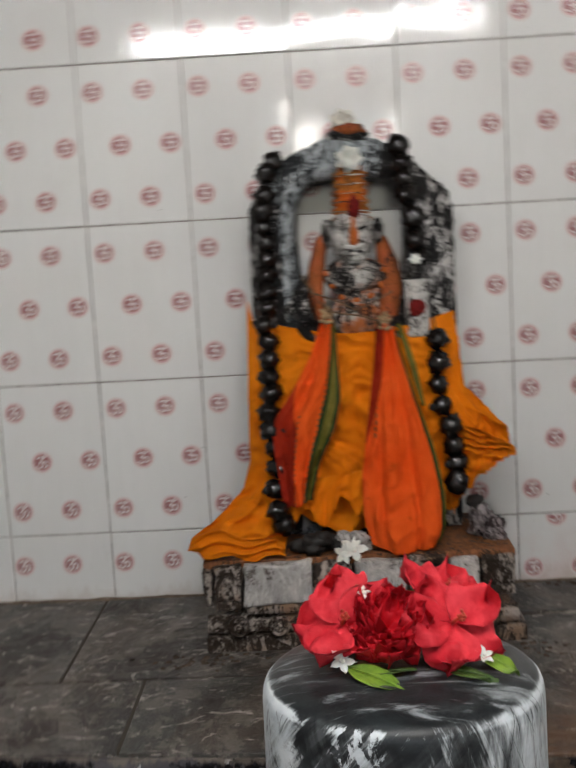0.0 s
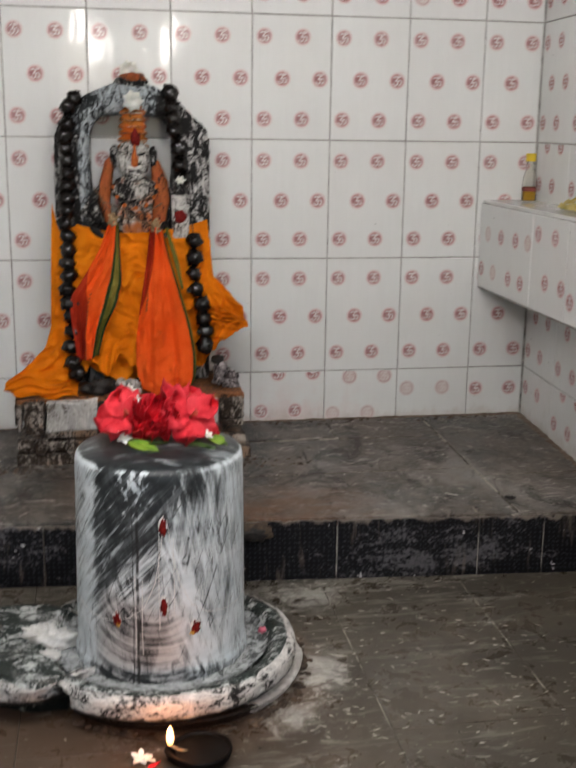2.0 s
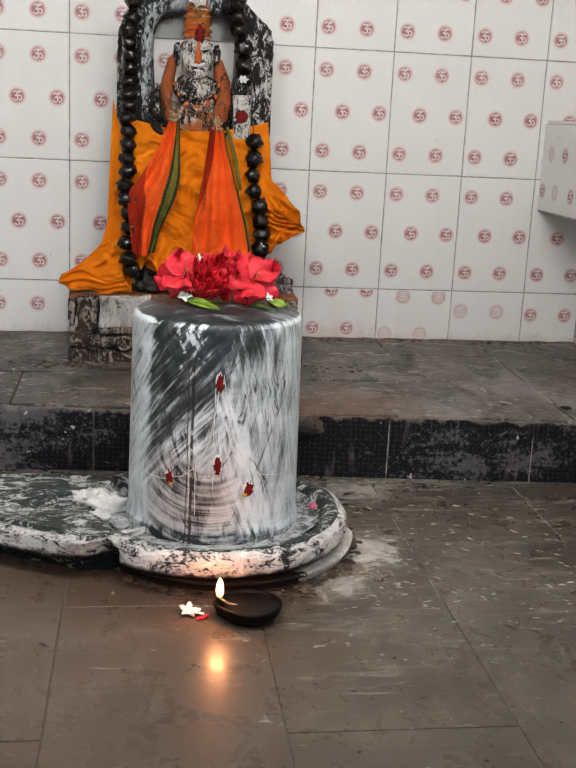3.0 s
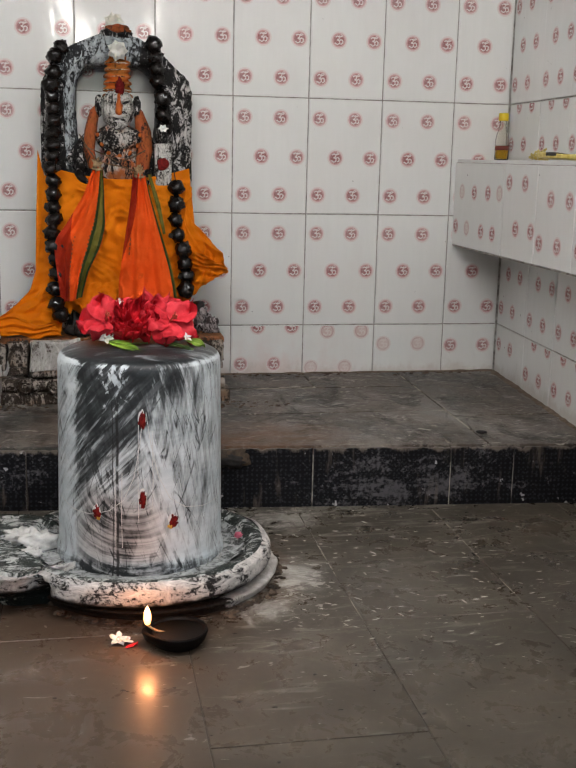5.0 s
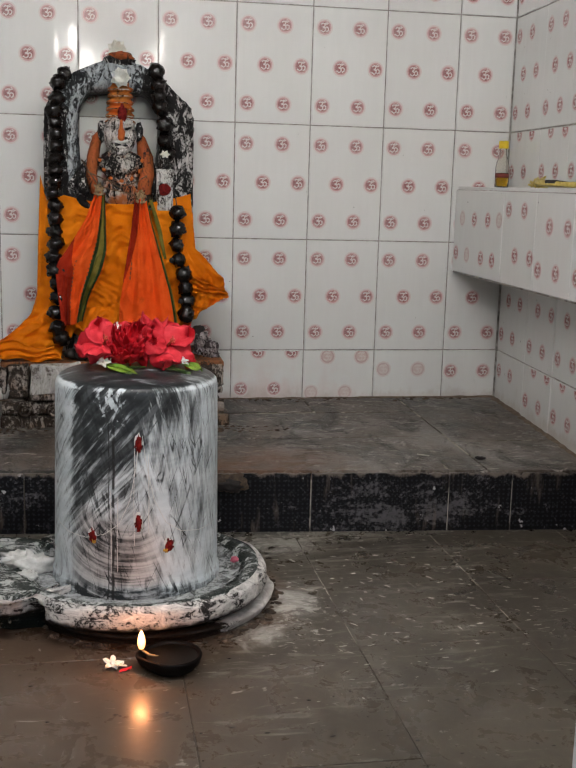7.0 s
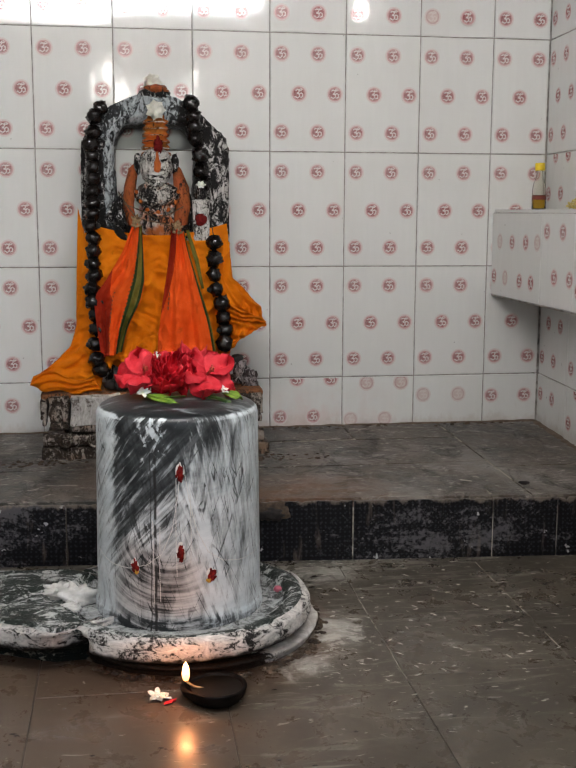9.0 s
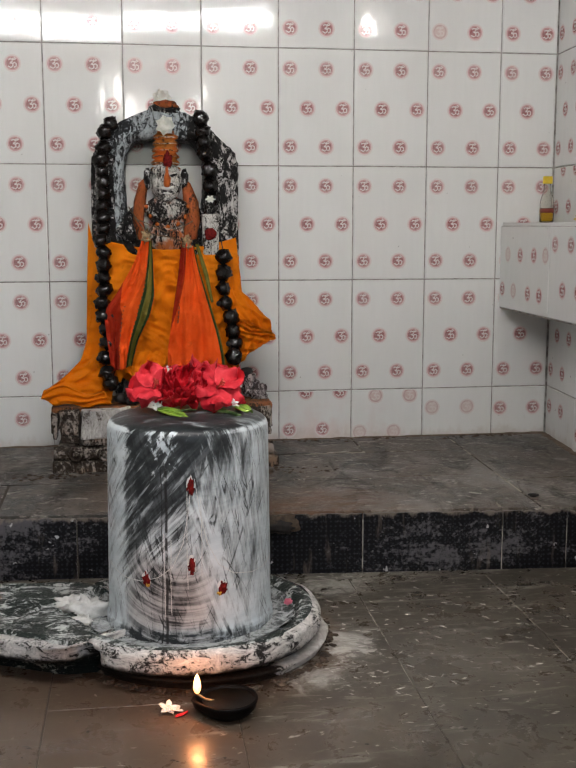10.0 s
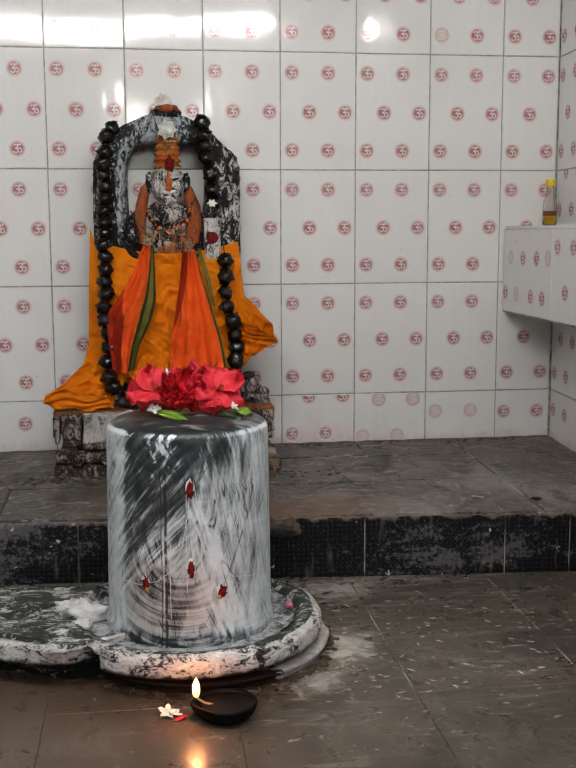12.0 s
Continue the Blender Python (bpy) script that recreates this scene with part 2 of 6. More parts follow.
def ashed_stone(name, cover, ash, stone=(0.018, 0.02, 0.022), warm=None, scale=30.0, stretch=(1.25, 1.25, 0.5), warp=0.9, bare=None):
    """Black carved stone under dried white ash; cover is the share that is white, bare the heights between which white
    fades down to dark.
    """
    n = Nodes(name)
    p = n.coords("Object", stretch)
    f = n.noise(p, scale, 10, 0.78, warp)
    g = n.noise(n.coords(), scale * 5, 5, 0.7)
    patch = n.noise(n.coords(), scale * 0.35, 3, 0.5)
    h = n.math("MULTIPLY_ADD", g, 0.35, n.math("MULTIPLY_ADD", patch, 0.30, f))
    m = n.ramp(h, 0.975 - 0.30 * cover, 1.04 - 0.30 * cover)
    if bare:
        rise = n.math("MULTIPLY_ADD", n.noise(n.coords("Object", (1, 1, 0.4)), 32, 7, 0.7), 0.034, n.axes(n.coords())[2])
        m = n.math("MULTIPLY", m, n.ramp(rise, *bare))
    c = n.mix(n.ramp(g, 0.3, 0.7), stone, tuple(v * 2.4 for v in stone))
    a = n.mix(n.ramp(f, 0.42, 0.7), tuple(v * 0.5 for v in ash), ash)
    if warm:
        a = n.mix(n.ramp(n.noise(n.coords(), scale * 0.5, 4), 0.45, 0.62), a, warm)
    c = n.mix(m, c, a)
    return n.done(c, n.math("MULTIPLY_ADD", m, 0.3, 0.5), n.math("ADD", f, g), 0.6, 0.003, Specular_IOR_Level=0.14)


def oiled_ring():
    """White ash on black stone that gives way to soot and painted-in shade towards the front."""
    n = Nodes("dark_front_ring_stone")
    x, y, z = n.axes(n.coords())
    f = n.noise(n.coords("Object", (0.8, 0.8, 1.6)), 46, 9, 0.75, 0.8)
    g = n.noise(n.coords(), 190, 4, 0.7)
    # the black side holds shade under the rim as well as lamp soot
    side = n.ramp(n.math("MULTIPLY_ADD", f, 0.16, n.math("MULTIPLY_ADD", y, 0.75, x)), 0.05, 0.15)
    h = n.math("MULTIPLY_ADD", g, 0.3, n.math("MULTIPLY_ADD", side, 0.5, f))
    m = n.ramp(h, 0.86, 0.98)
    c = n.mix(n.ramp(g, 0.3, 0.7), (0.008, 0.006, 0.005), (0.028, 0.020, 0.015))
    c = n.mix(m, c, n.mix(n.ramp(f, 0.4, 0.7), (0.46, 0.43, 0.40), (0.72, 0.70, 0.67)))
    return n.done(c, n.math("MULTIPLY_ADD", m, 0.4, 0.4), n.math("ADD", f, g), 0.6, 0.003, Specular_IOR_Level=0.2)


def linga_stone():
    """Black stone shaft smeared by hand with wet ash: strokes that fan out from the front mark, a bare patch, curved bands low down."""
    n = Nodes("ash_smeared_stone")
    uv = n.t.nodes.new("ShaderNodeUVMap").outputs[0]
    u, v, _ = n.axes(uv)
    U = n.math("MULTIPLY", n.math("SUBTRACT", u, 0.5), 0.873)      # metres round the shaft from its front
    V = n.math("MULTIPLY", v, 0.335)                               # metres up the shaft

    def vec(a, b, c=0.0):
        k = n.t.nodes.new("ShaderNodeCombineXYZ")
        for i, w in enumerate((a, b, c)):
            n.put(k, str(i), w)
        return k.outputs[0]

    P = vec(U, V)

    def strokes(turn, across, along, seed, warp=0.25, detail=4):
        m = n.t.nodes.new("ShaderNodeMapping")
        m.vector_type = "TEXTURE"
        m.inputs["Rotation"].default_value = (0, 0, radians(turn))
        m.inputs["Location"].default_value = (seed, seed * 0.7, 0)
        m.inputs["Scale"].default_value = (1.0 / across, 1.0 / along, 1)
        n.t.links.new(P, m.inputs["Vector"])
        return n.noise(m.outputs[0], 1.0, detail, 0.62, warp)

    def thin(f, at, w):
        return n.ramp(n.math("ABSOLUTE", n.math("SUBTRACT", f, at)), w * 0.25, w, 1, 0)

    def line(a, b, c):
        """a U + b V + c"""
        return n.math("MULTIPLY_ADD", U, a, n.math("MULTIPLY_ADD", V, b, c))

    def within(x, lo0, lo1, hi0, hi1):
        return n.math("MULTIPLY", n.ramp(x, lo0, lo1), n.ramp(x, hi0, hi1, 1, 0))

    lump = n.noise(uv, 9, 8, 0.72, 0.3)
    grit = n.noise(uv, 70, 5, 0.7)
    cloud = n.noise(P, 16, 4, 0.55, 0.6)
    wob = n.math("MULTIPLY_ADD", cloud, 0.06, -0.03)
    Uw, Vw = n.math("ADD", U, wob), n.math("ADD", V, wob)
    # hand strokes: steep ones leaning both ways, and flat ones drawn down from the middle to one side
    s1, s2, s3 = strokes(14, 95, 2.6, 3.1, 0.22, 6), strokes(-12, 88, 2.6, 7.7, 0.22, 6), strokes(3, 150, 2.5, 1.3)
    s4, s5 = strokes(-47, 110, 5, 4.4, 0.5, 6), strokes(-36, 150, 6, 6.1, 0.4, 5)
    s6 = strokes(20, 120, 4.5, 8.3, 0.4, 6)
    broad = strokes(-6, 26, 9, 2.7, 0.8, 3)
    steep = n.math("MULTIPLY_ADD", n.ramp(s1, 0.34, 0.66), 0.50, n.math("MULTIPLY", n.ramp(s2, 0.36, 0.66), 0.50))
    steep = n.math("MULTIPLY_ADD", n.ramp(s3, 0.35, 0.65), 0.25, n.math("MULTIPLY", steep, 0.85))
    flat = n.math("MULTIPLY_ADD", n.ramp(s4, 0.36, 0.66), 0.6, n.math("MULTIPLY", n.ramp(s5, 0.42, 0.62), 0.4))
    leftward = n.math("MULTIPLY", n.ramp(U, 0.012, -0.03), n.ramp(V, 0.05, 0.11))
    brush = n.math("MULTIPLY_ADD", leftward, n.math("SUBTRACT", flat, steep), steep)
    low = n.math("MULTIPLY", n.ramp(n.math("ADD", line(0.25, 1.0, 0.0), wob), 0.142, 0.105), within(Uw, -0.130, -0.095, 0.005, 0.045))
    brush = n.math("MULTIPLY_ADD", low, n.math("SUBTRACT", 0.62, brush), brush)
    ash = n.math("MULTIPLY_ADD", brush, 0.56, n.math("ADD", n.ramp(cloud, 0.3, 0.7, 0.10, 0.28), n.ramp(broad, 0.35, 0.65, 0.04, 0.26)))
    # pale flanks
    ash = n.math("ADD", ash, n.ramp(n.math("MULTIPLY_ADD", wob, 0.5, U), -0.112, -0.148, 0.0, 0.26))
    ash = n.math("ADD", ash, n.ramp(U, 0.12, 0.17, 0.0, 0.18))
    # bare stone above the flat strokes, blackest under the rim
    above = n.ramp(n.math("ADD", line(-0.707, 1.0, -0.225), wob), -0.012, 0.045)
    bare = n.math("MULTIPLY", above, within(Uw, -0.130, -0.112, -0.004, 0.020))
    deep = n.math("MULTIPLY", n.ramp(V, 0.15, 0.28, 0.52, 0.88), n.ramp(cloud, 0.36, 0.62, 1.0, 0.66))
    ash = n.math("SUBTRACT", ash, n.math("MULTIPLY", bare, n.math("MULTIPLY", deep, n.math("MULTIPLY_ADD", n.ramp(n.math("MULTIPLY_ADD", s4, 0.5, n.math("MULTIPLY", s5, 0.5)), 0.40, 0.66), -0.60, 1.05))))
    over = n.math("MULTIPLY", n.ramp(Vw, 0.262, 0.322), within(U, -0.004, 0.016, 0.045, 0.115))
    ash = n.math("SUBTRACT", ash, n.math("MULTIPLY", over, n.math("MULTIPLY_ADD", n.ramp(s6, 0.46, 0.62), -0.40, 0.62)))
    # thick white sweeps: down from the front dab, and out to the side below the bare patch
    fall = n.math("SUBTRACT", 0.245, V)
    sweep = n.math("DIVIDE", n.math("SUBTRACT", U, n.math("MULTIPLY", fall, 0.30)), n.math("MULTIPLY_ADD", fall, 0.26, 0.012))
    sweep = n.math("MULTIPLY", n.ramp(n.math("ABSOLUTE", sweep), 0.35, 1.0, 1, 0), within(V, 0.01, 0.05, 0.225, 0.25))
    ash = n.math("MULTIPLY_ADD", sweep, n.ramp(s6, 0.40, 0.64, 0.0, 0.36), ash)
    edge = n.ramp(n.math("ABSOLUTE", n.math("ADD", line(-0.707, 1.0, -0.198), wob)), 0.006, 0.034, 1, 0)
    ash = n.math("MULTIPLY_ADD", n.math("MULTIPLY", edge, within(U, -0.15, -0.10, -0.005, 0.02)), n.ramp(s4, 0.40, 0.62, 0.02, 0.36), ash)
    ash = n.math("ADD", ash, n.math("MULTIPLY", n.ramp(V, 0.13, 0.05), n.ramp(U, 0.02, 0.07, 0.0, 0.18)))
    # long dark scratches
    scratch = n.math("MAXIMUM", n.math("MAXIMUM", thin(strokes(24, 34, 3.2, 5.5, 0.1, 1), 0.5, 0.011), thin(strokes(-27, 30, 3.2, 2.2, 0.1, 1), 0.52, 0.010)), thin(strokes(8, 40, 3, 9.4, 0.1, 1), 0.47, 0.010))
    scratch = n.math("MULTIPLY", scratch, n.ramp(n.noise(P, 22, 2), 0.42, 0.56))
    ash = n.math("SUBTRACT", ash, n.math("MULTIPLY", scratch, 0.36))
    # curds of ash that run from the rim, and one streak over the upper dab
    drips = n.math("MULTIPLY", n.ramp(n.noise(vec(n.math("MULTIPLY", U, 1.0), n.math("MULTIPLY", V, 0.6)), 60, 6, 0.7, 0.5), 0.50, 0.56), n.math("MULTIPLY", n.ramp(V, 0.245, 0.315), n.ramp(n.math("ABSOLUTE", n.math("ADD", U, 0.052)), 0.012, 0.034, 1, 0.0)))
    ash = n.math("MULTIPLY_ADD", drips, 0.95, ash)
    curd = n.math("MULTIPLY", n.ramp(lump, 0.50, 0.58), n.math("MULTIPLY", n.ramp(V, 0.27, 0.32), n.ramp(U, -0.09, -0.125)))
    ash = n.math("MULTIPLY_ADD", curd, 0.5, ash)
    # the cap is mostly bare, with a pale lip
    sweep2 = n.ramp(n.noise(n.coords("Object", (0.5, 2.2, 1), (0, 0, 8)), 22, 6, 0.64, 0.9), 0.46, 0.68, 0.0, 0.50)
    onto = n.ramp(n.math("MULTIPLY_ADD", lump, 0.03, v), 1.025, 1.05)
    ash = n.math("MULTIPLY_ADD", onto, n.math("SUBTRACT", sweep2, ash), ash)
    lip = n.math("MULTIPLY", n.ramp(v, 0.992, 1.002), n.ramp(v, 1.022, 1.010))
    ash = n.math("MULTIPLY_ADD", n.math("MULTIPLY", lip, n.ramp(lump, 0.38, 0.54)), 0.28, ash)
    ash = n.math("SUBTRACT", ash, n.math("MULTIPLY", n.ramp(v, 0.10, 0.03), n.ramp(lump, 0.44, 0.56, 0.0, 0.5)))
    ash = n.math("MULTIPLY_ADD", n.math("SUBTRACT", grit, 0.5), 0.24, ash)
    cover = n.math("POWER", n.ramp(ash, 0.04, 0.98, 0.02, 1.0), 1.25)
    film = n.math("MULTIPLY", n.ramp(n.math("MULTIPLY_ADD", s4, 0.6, n.math("MULTIPLY", s6, 0.4)), 0.38, 0.62, 0.0, 0.14), n.ramp(cloud, 0.35, 0.6, 0.10, 1.0))
    film = n.math("MULTIPLY", film, n.math("MULTIPLY_ADD", onto, -0.8, 1.0))
    cover = n.math("MAXIMUM", cover, film)
    # curved finger bands low down
    ex, ey = n.math("SUBTRACT", U, -0.020), n.math("MULTIPLY", n.math("SUBTRACT", V, 0.150), 1.35)
    r = n.math("SQRT", n.math("MULTIPLY_ADD", ex, ex, n.math("MULTIPLY", ey, ey)))
    band = n.noise(vec(n.math("MULTIPLY_ADD", lump, 0.9, n.math("MULTIPLY", r, 92.0)), n.math("MULTIPLY", U, 4.0)), 1.0, 4, 0.62, 0.2)
    cut = n.math("MULTIPLY", n.math("MULTIPLY", n.ramp(band, 0.60, 0.38), low), n.ramp(U, 0.03, -0.05, 0.40, 0.62))
    white = n.mix(n.ramp(lump, 0.35, 0.7), (0.50, 0.555, 0.58), (0.68, 0.72, 0.735))
    white = n.mix(n.math("MULTIPLY", low, 0.55), white, (0.46, 0.41, 0.39))
    dark = n.mix(n.ramp(lump, 0.4, 0.7), (0.005, 0.006, 0.007), (0.020, 0.026, 0.028))
    c = n.mix(n.math("MAXIMUM", n.math("SUBTRACT", cover, cut), 0.0), dark, white)
    # run lines of oil down the front
    for at, wide in ((-0.0440, 0.0022), (-0.0515, 0.0008)):
        bend = n.math("MULTIPLY_ADD", n.noise(P, 26, 2), 0.005, at - 0.0025)
        stain = n.ramp(n.math("ABSOLUTE", n.math("SUBTRACT", U, bend)), wide * 0.5, wide * 1.5, 1, 0)
        stain = n.math("MULTIPLY", stain, n.ramp(n.noise(P, 40, 3), 0.36, 0.5, 0.25, 0.95))
        c = n.mix(n.math("MULTIPLY", stain, n.ramp(v, 0.9, 0.82)), c, (0.010, 0.009, 0.009))
    return n.done(c, n.math("MULTIPLY_ADD", cover, 0.25, 0.36), n.math("ADD", cover, lump), 0.3, 0.002, Specular_IOR_Level=0.35)


def cloth(name, a, b, weave=900.0, dirt=0.5):
    n = Nodes(name)
    big = n.noise(n.world(), 9, 5, 0.6)
    dirtm = n.ramp(n.noise(n.world(), 26, 6, 0.7), 0.56, 0.74)
    w = n.noise(n.world(), weave, 2)
    c = n.mix(n.ramp(big, 0.3, 0.7), a, b)
    c = n.mix(n.math("MULTIPLY", dirtm, dirt), c, tuple(v * 0.35 for v in a))
    return n.done(c, 0.75, n.math("MULTIPLY_ADD", n.noise(n.world(), 55, 4, 0.6), 2.0, n.math("MULTIPLY_ADD", big, 2.0, w)), 0.75, 0.003, Specular_IOR_Level=0.08)


def plain(name, a, b, rough, scale=60.0, bump=0.2, **more):
    n = Nodes(name)
    f = n.noise(n.coords(), scale, 5, 0.65)
    c = n.mix(n.ramp(f, 0.3, 0.7), a, b)
    return n.done(c, rough, f, bump, 0.001, **more)


def glow(name, colour, strength):
    n = Nodes(name)
    return n.done((0.8, 0.8, 0.8), 0.5, Emission_Color=(*colour, 1.0), Emission_Strength=strength)


def clear(name, colour, rough=0.03, ior=1.35):
    n = Nodes(name)
    return n.done(colour, rough, Transmission_Weight=1.0, IOR=ior)


TILE = glazed_tile()
RED = printed("print_soft_red_edge", (0.58, 0.30, 0.30), 0.0)
PINK = printed("print_red", (0.28, 0.050, 0.056), 0.0)
RED_PALE = printed("print_worn_red", (0.44, 0.16, 0.15), 0.38)
PINK_PALE = printed("print_worn_pink", (0.55, 0.3, 0.28), 0.42)
INK_HALO = printed("print_bled_pink", (0.70, 0.54, 0.53), 0.48)
INK_WHITE = printed("print_white", (0.72, 0.62, 0.60), 0.2)
MORTAR = mortar()
SLATE = dusty_slate("platform_slate", (0.026, 0.0235, 0.021), (0.105, 0.094, 0.083), (0.27, 0.245, 0.214), 0.34, (0.135, 0.070, 0.036))
ROUGH_STONE = dusty_slate("rough_lintel_stone", (0.05, 0.045, 0.04), (0.14, 0.125, 0.105), (0.2, 0.18, 0.155), 0.8)
WET = wet_floor()
JOINT = grimy_joint()
GRANITE = riser_granite()
LINGA = linga_stone()
PLINTH_TOP = ashed_stone("plinth_top_stone", 0.52, (0.60, 0.62, 0.60), (0.012, 0.016, 0.014), scale=42, stretch=(0.7, 1.1, 1))
PLINTH_SIDE = ashed_stone("plinth_side_stone", 0.80, (0.80, 0.77, 0.73), (0.010, 0.009, 0.0085), scale=44, stretch=(0.8, 0.8, 1.7), bare=(0.074, 0.084))
PLINTH_RING = oiled_ring()
PLINTH_FOOT = ashed_stone("plinth_foot_stone", 0.30, (0.30, 0.30, 0.26), (0.004, 0.006, 0.0055), scale=50, stretch=(0.8, 0.8, 1.5))
COLLAR = ashed_stone("collar_stone", 0.72, (0.50, 0.52, 0.52), (0.03, 0.034, 0.033), scale=44, stretch=(1, 1, 1))
IDOL = ashed_stone("ashed_black_idol_stone", 0.42, (0.62, 0.60, 0.58), (0.005, 0.0045, 0.0045), scale=32, warp=1.6)
IDOL_GREY = ashed_stone("ash_grey_stone", 0.62, (0.44, 0.48, 0.50), (0.010, 0.011, 0.012), scale=34, warp=1.5)
IDOL_FACE = ashed_stone("ash_painted_stone", 0.68, (0.74, 0.72, 0.68), (0.008, 0.006, 0.005), scale=70, warp=1.6)
IDOL_CHEST = ashed_stone("ash_streaked_stone", 0.56, (0.68, 0.65, 0.60), (0.005, 0.004, 0.004), (0.46, 0.14, 0.045), scale=36, warp=1.4)
IDOL_CROWN = ashed_stone("vermilion_coated_stone", 0.9, (0.50, 0.17, 0.03), (0.02, 0.008, 0.004), (0.44, 0.09, 0.012), scale=60)
IDOL_ARM = ashed_stone("vermilion_smeared_stone", 0.80, (0.46, 0.125, 0.038), (0.016, 0.008, 0.006), (0.34, 0.08, 0.028), scale=50)
ASH = plain("white_ash_paste", (0.50, 0.49, 0.46), (0.66, 0.65, 0.62), 0.9, 70, 0.6)
SINDOOR = plain("vermilion_paste", (0.36, 0.065, 0.006), (0.52, 0.13, 0.014), 0.8, 90, 0.5)
SINDOOR_DARK = plain("dried_vermilion_paste", (0.17, 0.036, 0.013), (0.30, 0.075, 0.024), 0.8, 90, 0.5)
KUMKUM = plain("kumkum_red", (0.06, 0.003, 0.003), (0.19, 0.010, 0.008), 0.8, 200, 0.4, Specular_IOR_Level=0.15)
TURMERIC = plain("turmeric_paste", (0.42, 0.22, 0.02), (0.60, 0.36, 0.05), 0.8, 200, 0.4)
CARVED = ashed_stone("weathered_carved_stone", 0.58, (0.40, 0.35, 0.31), (0.016, 0.011, 0.008), (0.20, 0.13, 0.085), scale=26)
CARVED_WHITE = ashed_stone("lime_washed_stone", 0.86, (0.66, 0.63, 0.60), (0.07, 0.058, 0.05), scale=36)
CARVED_MAUVE = ashed_stone("mauve_ashed_stone", 0.64, (0.46, 0.41, 0.41), (0.02, 0.014, 0.014), scale=70)
CARVED_RED = ashed_stone("kumkum_stained_stone", 0.74, (0.34, 0.14, 0.06), (0.02, 0.012, 0.008), scale=60)
YELLOW_CLOTH = cloth("marigold_cotton", (0.72, 0.175, 0.003), (0.86, 0.255, 0.008))
ORANGE_CLOTH = cloth("orange_cotton", (0.78, 0.080, 0.008), (0.90, 0.125, 0.018))
RUST_CLOTH = cloth("rust_orange_cotton", (0.28, 0.016, 0.006), (0.42, 0.032, 0.010))
GREEN_TRIM = cloth("olive_gold_brocade", (0.085, 0.082, 0.012), (0.20, 0.17, 0.035), 500)
GREEN_EDGE = cloth("dark_green_brocade", (0.014, 0.034, 0.010), (0.028, 0.05, 0.016), 500)
TIE = plain("dried_straw_tie", (0.16, 0.09, 0.04), (0.40, 0.28, 0.15), 0.8, 160, 0.6)
CORD = plain("brown_cord", (0.05, 0.025, 0.012), (0.16, 0.09, 0.04), 0.8, 160, 0.5)
BEAD = plain("black_bead", (0.002, 0.0018, 0.0018), (0.009, 0.006, 0.005), 0.24, 110, 0.7, Specular_IOR_Level=0.45)
DRIED = plain("dried_black_petals", (0.003, 0.0027, 0.0025), (0.016, 0.011, 0.009), 0.7, 90, 0.6)
PETAL = plain("hibiscus_petal", (0.46, 0.010, 0.020), (0.62, 0.040, 0.055), 0.6, 40, 0.25, Specular_IOR_Level=0.15)
PETAL_DEEP = plain("hibiscus_double_petal", (0.38, 0.003, 0.010), (0.55, 0.014, 0.024), 0.6, 40, 0.25, Specular_IOR_Level=0.15)
PISTIL = plain("pistil", (0.42, 0.03, 0.02), (0.5, 0.1, 0.04), 0.6)
LEAF = plain("leaf_green", (0.10, 0.20, 0.018), (0.22, 0.34, 0.04), 0.42, 50, 0.25)
LEAF_DARK = plain("leaf_dark_green", (0.03, 0.075, 0.012), (0.07, 0.12, 0.02), 0.45, 50, 0.25)
WHITE_PETAL = plain("white_petal", (0.70, 0.68, 0.60), (0.80, 0.78, 0.72), 0.55, 60, 0.3, Subsurface_Weight=0.15)
LAMP_CLAY = plain("sooty_clay", (0.0015, 0.0012, 0.0012), (0.006, 0.0045, 0.004), 0.5, 80, 0.5, Specular_IOR_Level=0.08)
OIL = plain("lamp_oil", (0.002, 0.0015, 0.001), (0.004, 0.003, 0.0015), 0.3, Specular_IOR_Level=0.15)
FLAME = glow("flame", (1.0, 0.42, 0.10), 2.8)
TUBE = glow("tube_light", (1.0, 0.975, 0.965), TUBE_POWER)
BULB = glow("bulb_light", (1.0, 0.95, 0.90), BULB_POWER)
ENAMEL = plain("white_enamel", (0.7, 0.7, 0.68), (0.76, 0.76, 0.74), 0.35)
PLASTER = plain("limewash_plaster", (0.46, 0.44, 0.41), (0.58, 0.56, 0.52), 0.8, 8)
JAMB_PAINT = plain("door_jamb_paint", (0.50, 0.50, 0.49), (0.58, 0.58, 0.57), 0.6, 12)
PLASTIC = clear("clear_plastic", (0.97, 0.96, 0.92), ior=1.12)
AMBER = clear("amber_oil", (0.90, 0.55, 0.06), ior=1.15)
CAP = plain("yellow_cap", (0.75, 0.52, 0.01), (0.8, 0.58, 0.02), 0.4)
LABEL_RED = plain("maroon_label", (0.12, 0.02, 0.01), (0.2, 0.03, 0.02), 0.5)
GILT = plain("gilt_paper", (0.45, 0.32, 0.04), (0.66, 0.54, 0.18), 0.35, 120, 0.4)
CHALK = plain("white_stick", (0.46, 0.44, 0.39), (0.54, 0.52, 0.47), 0.7)


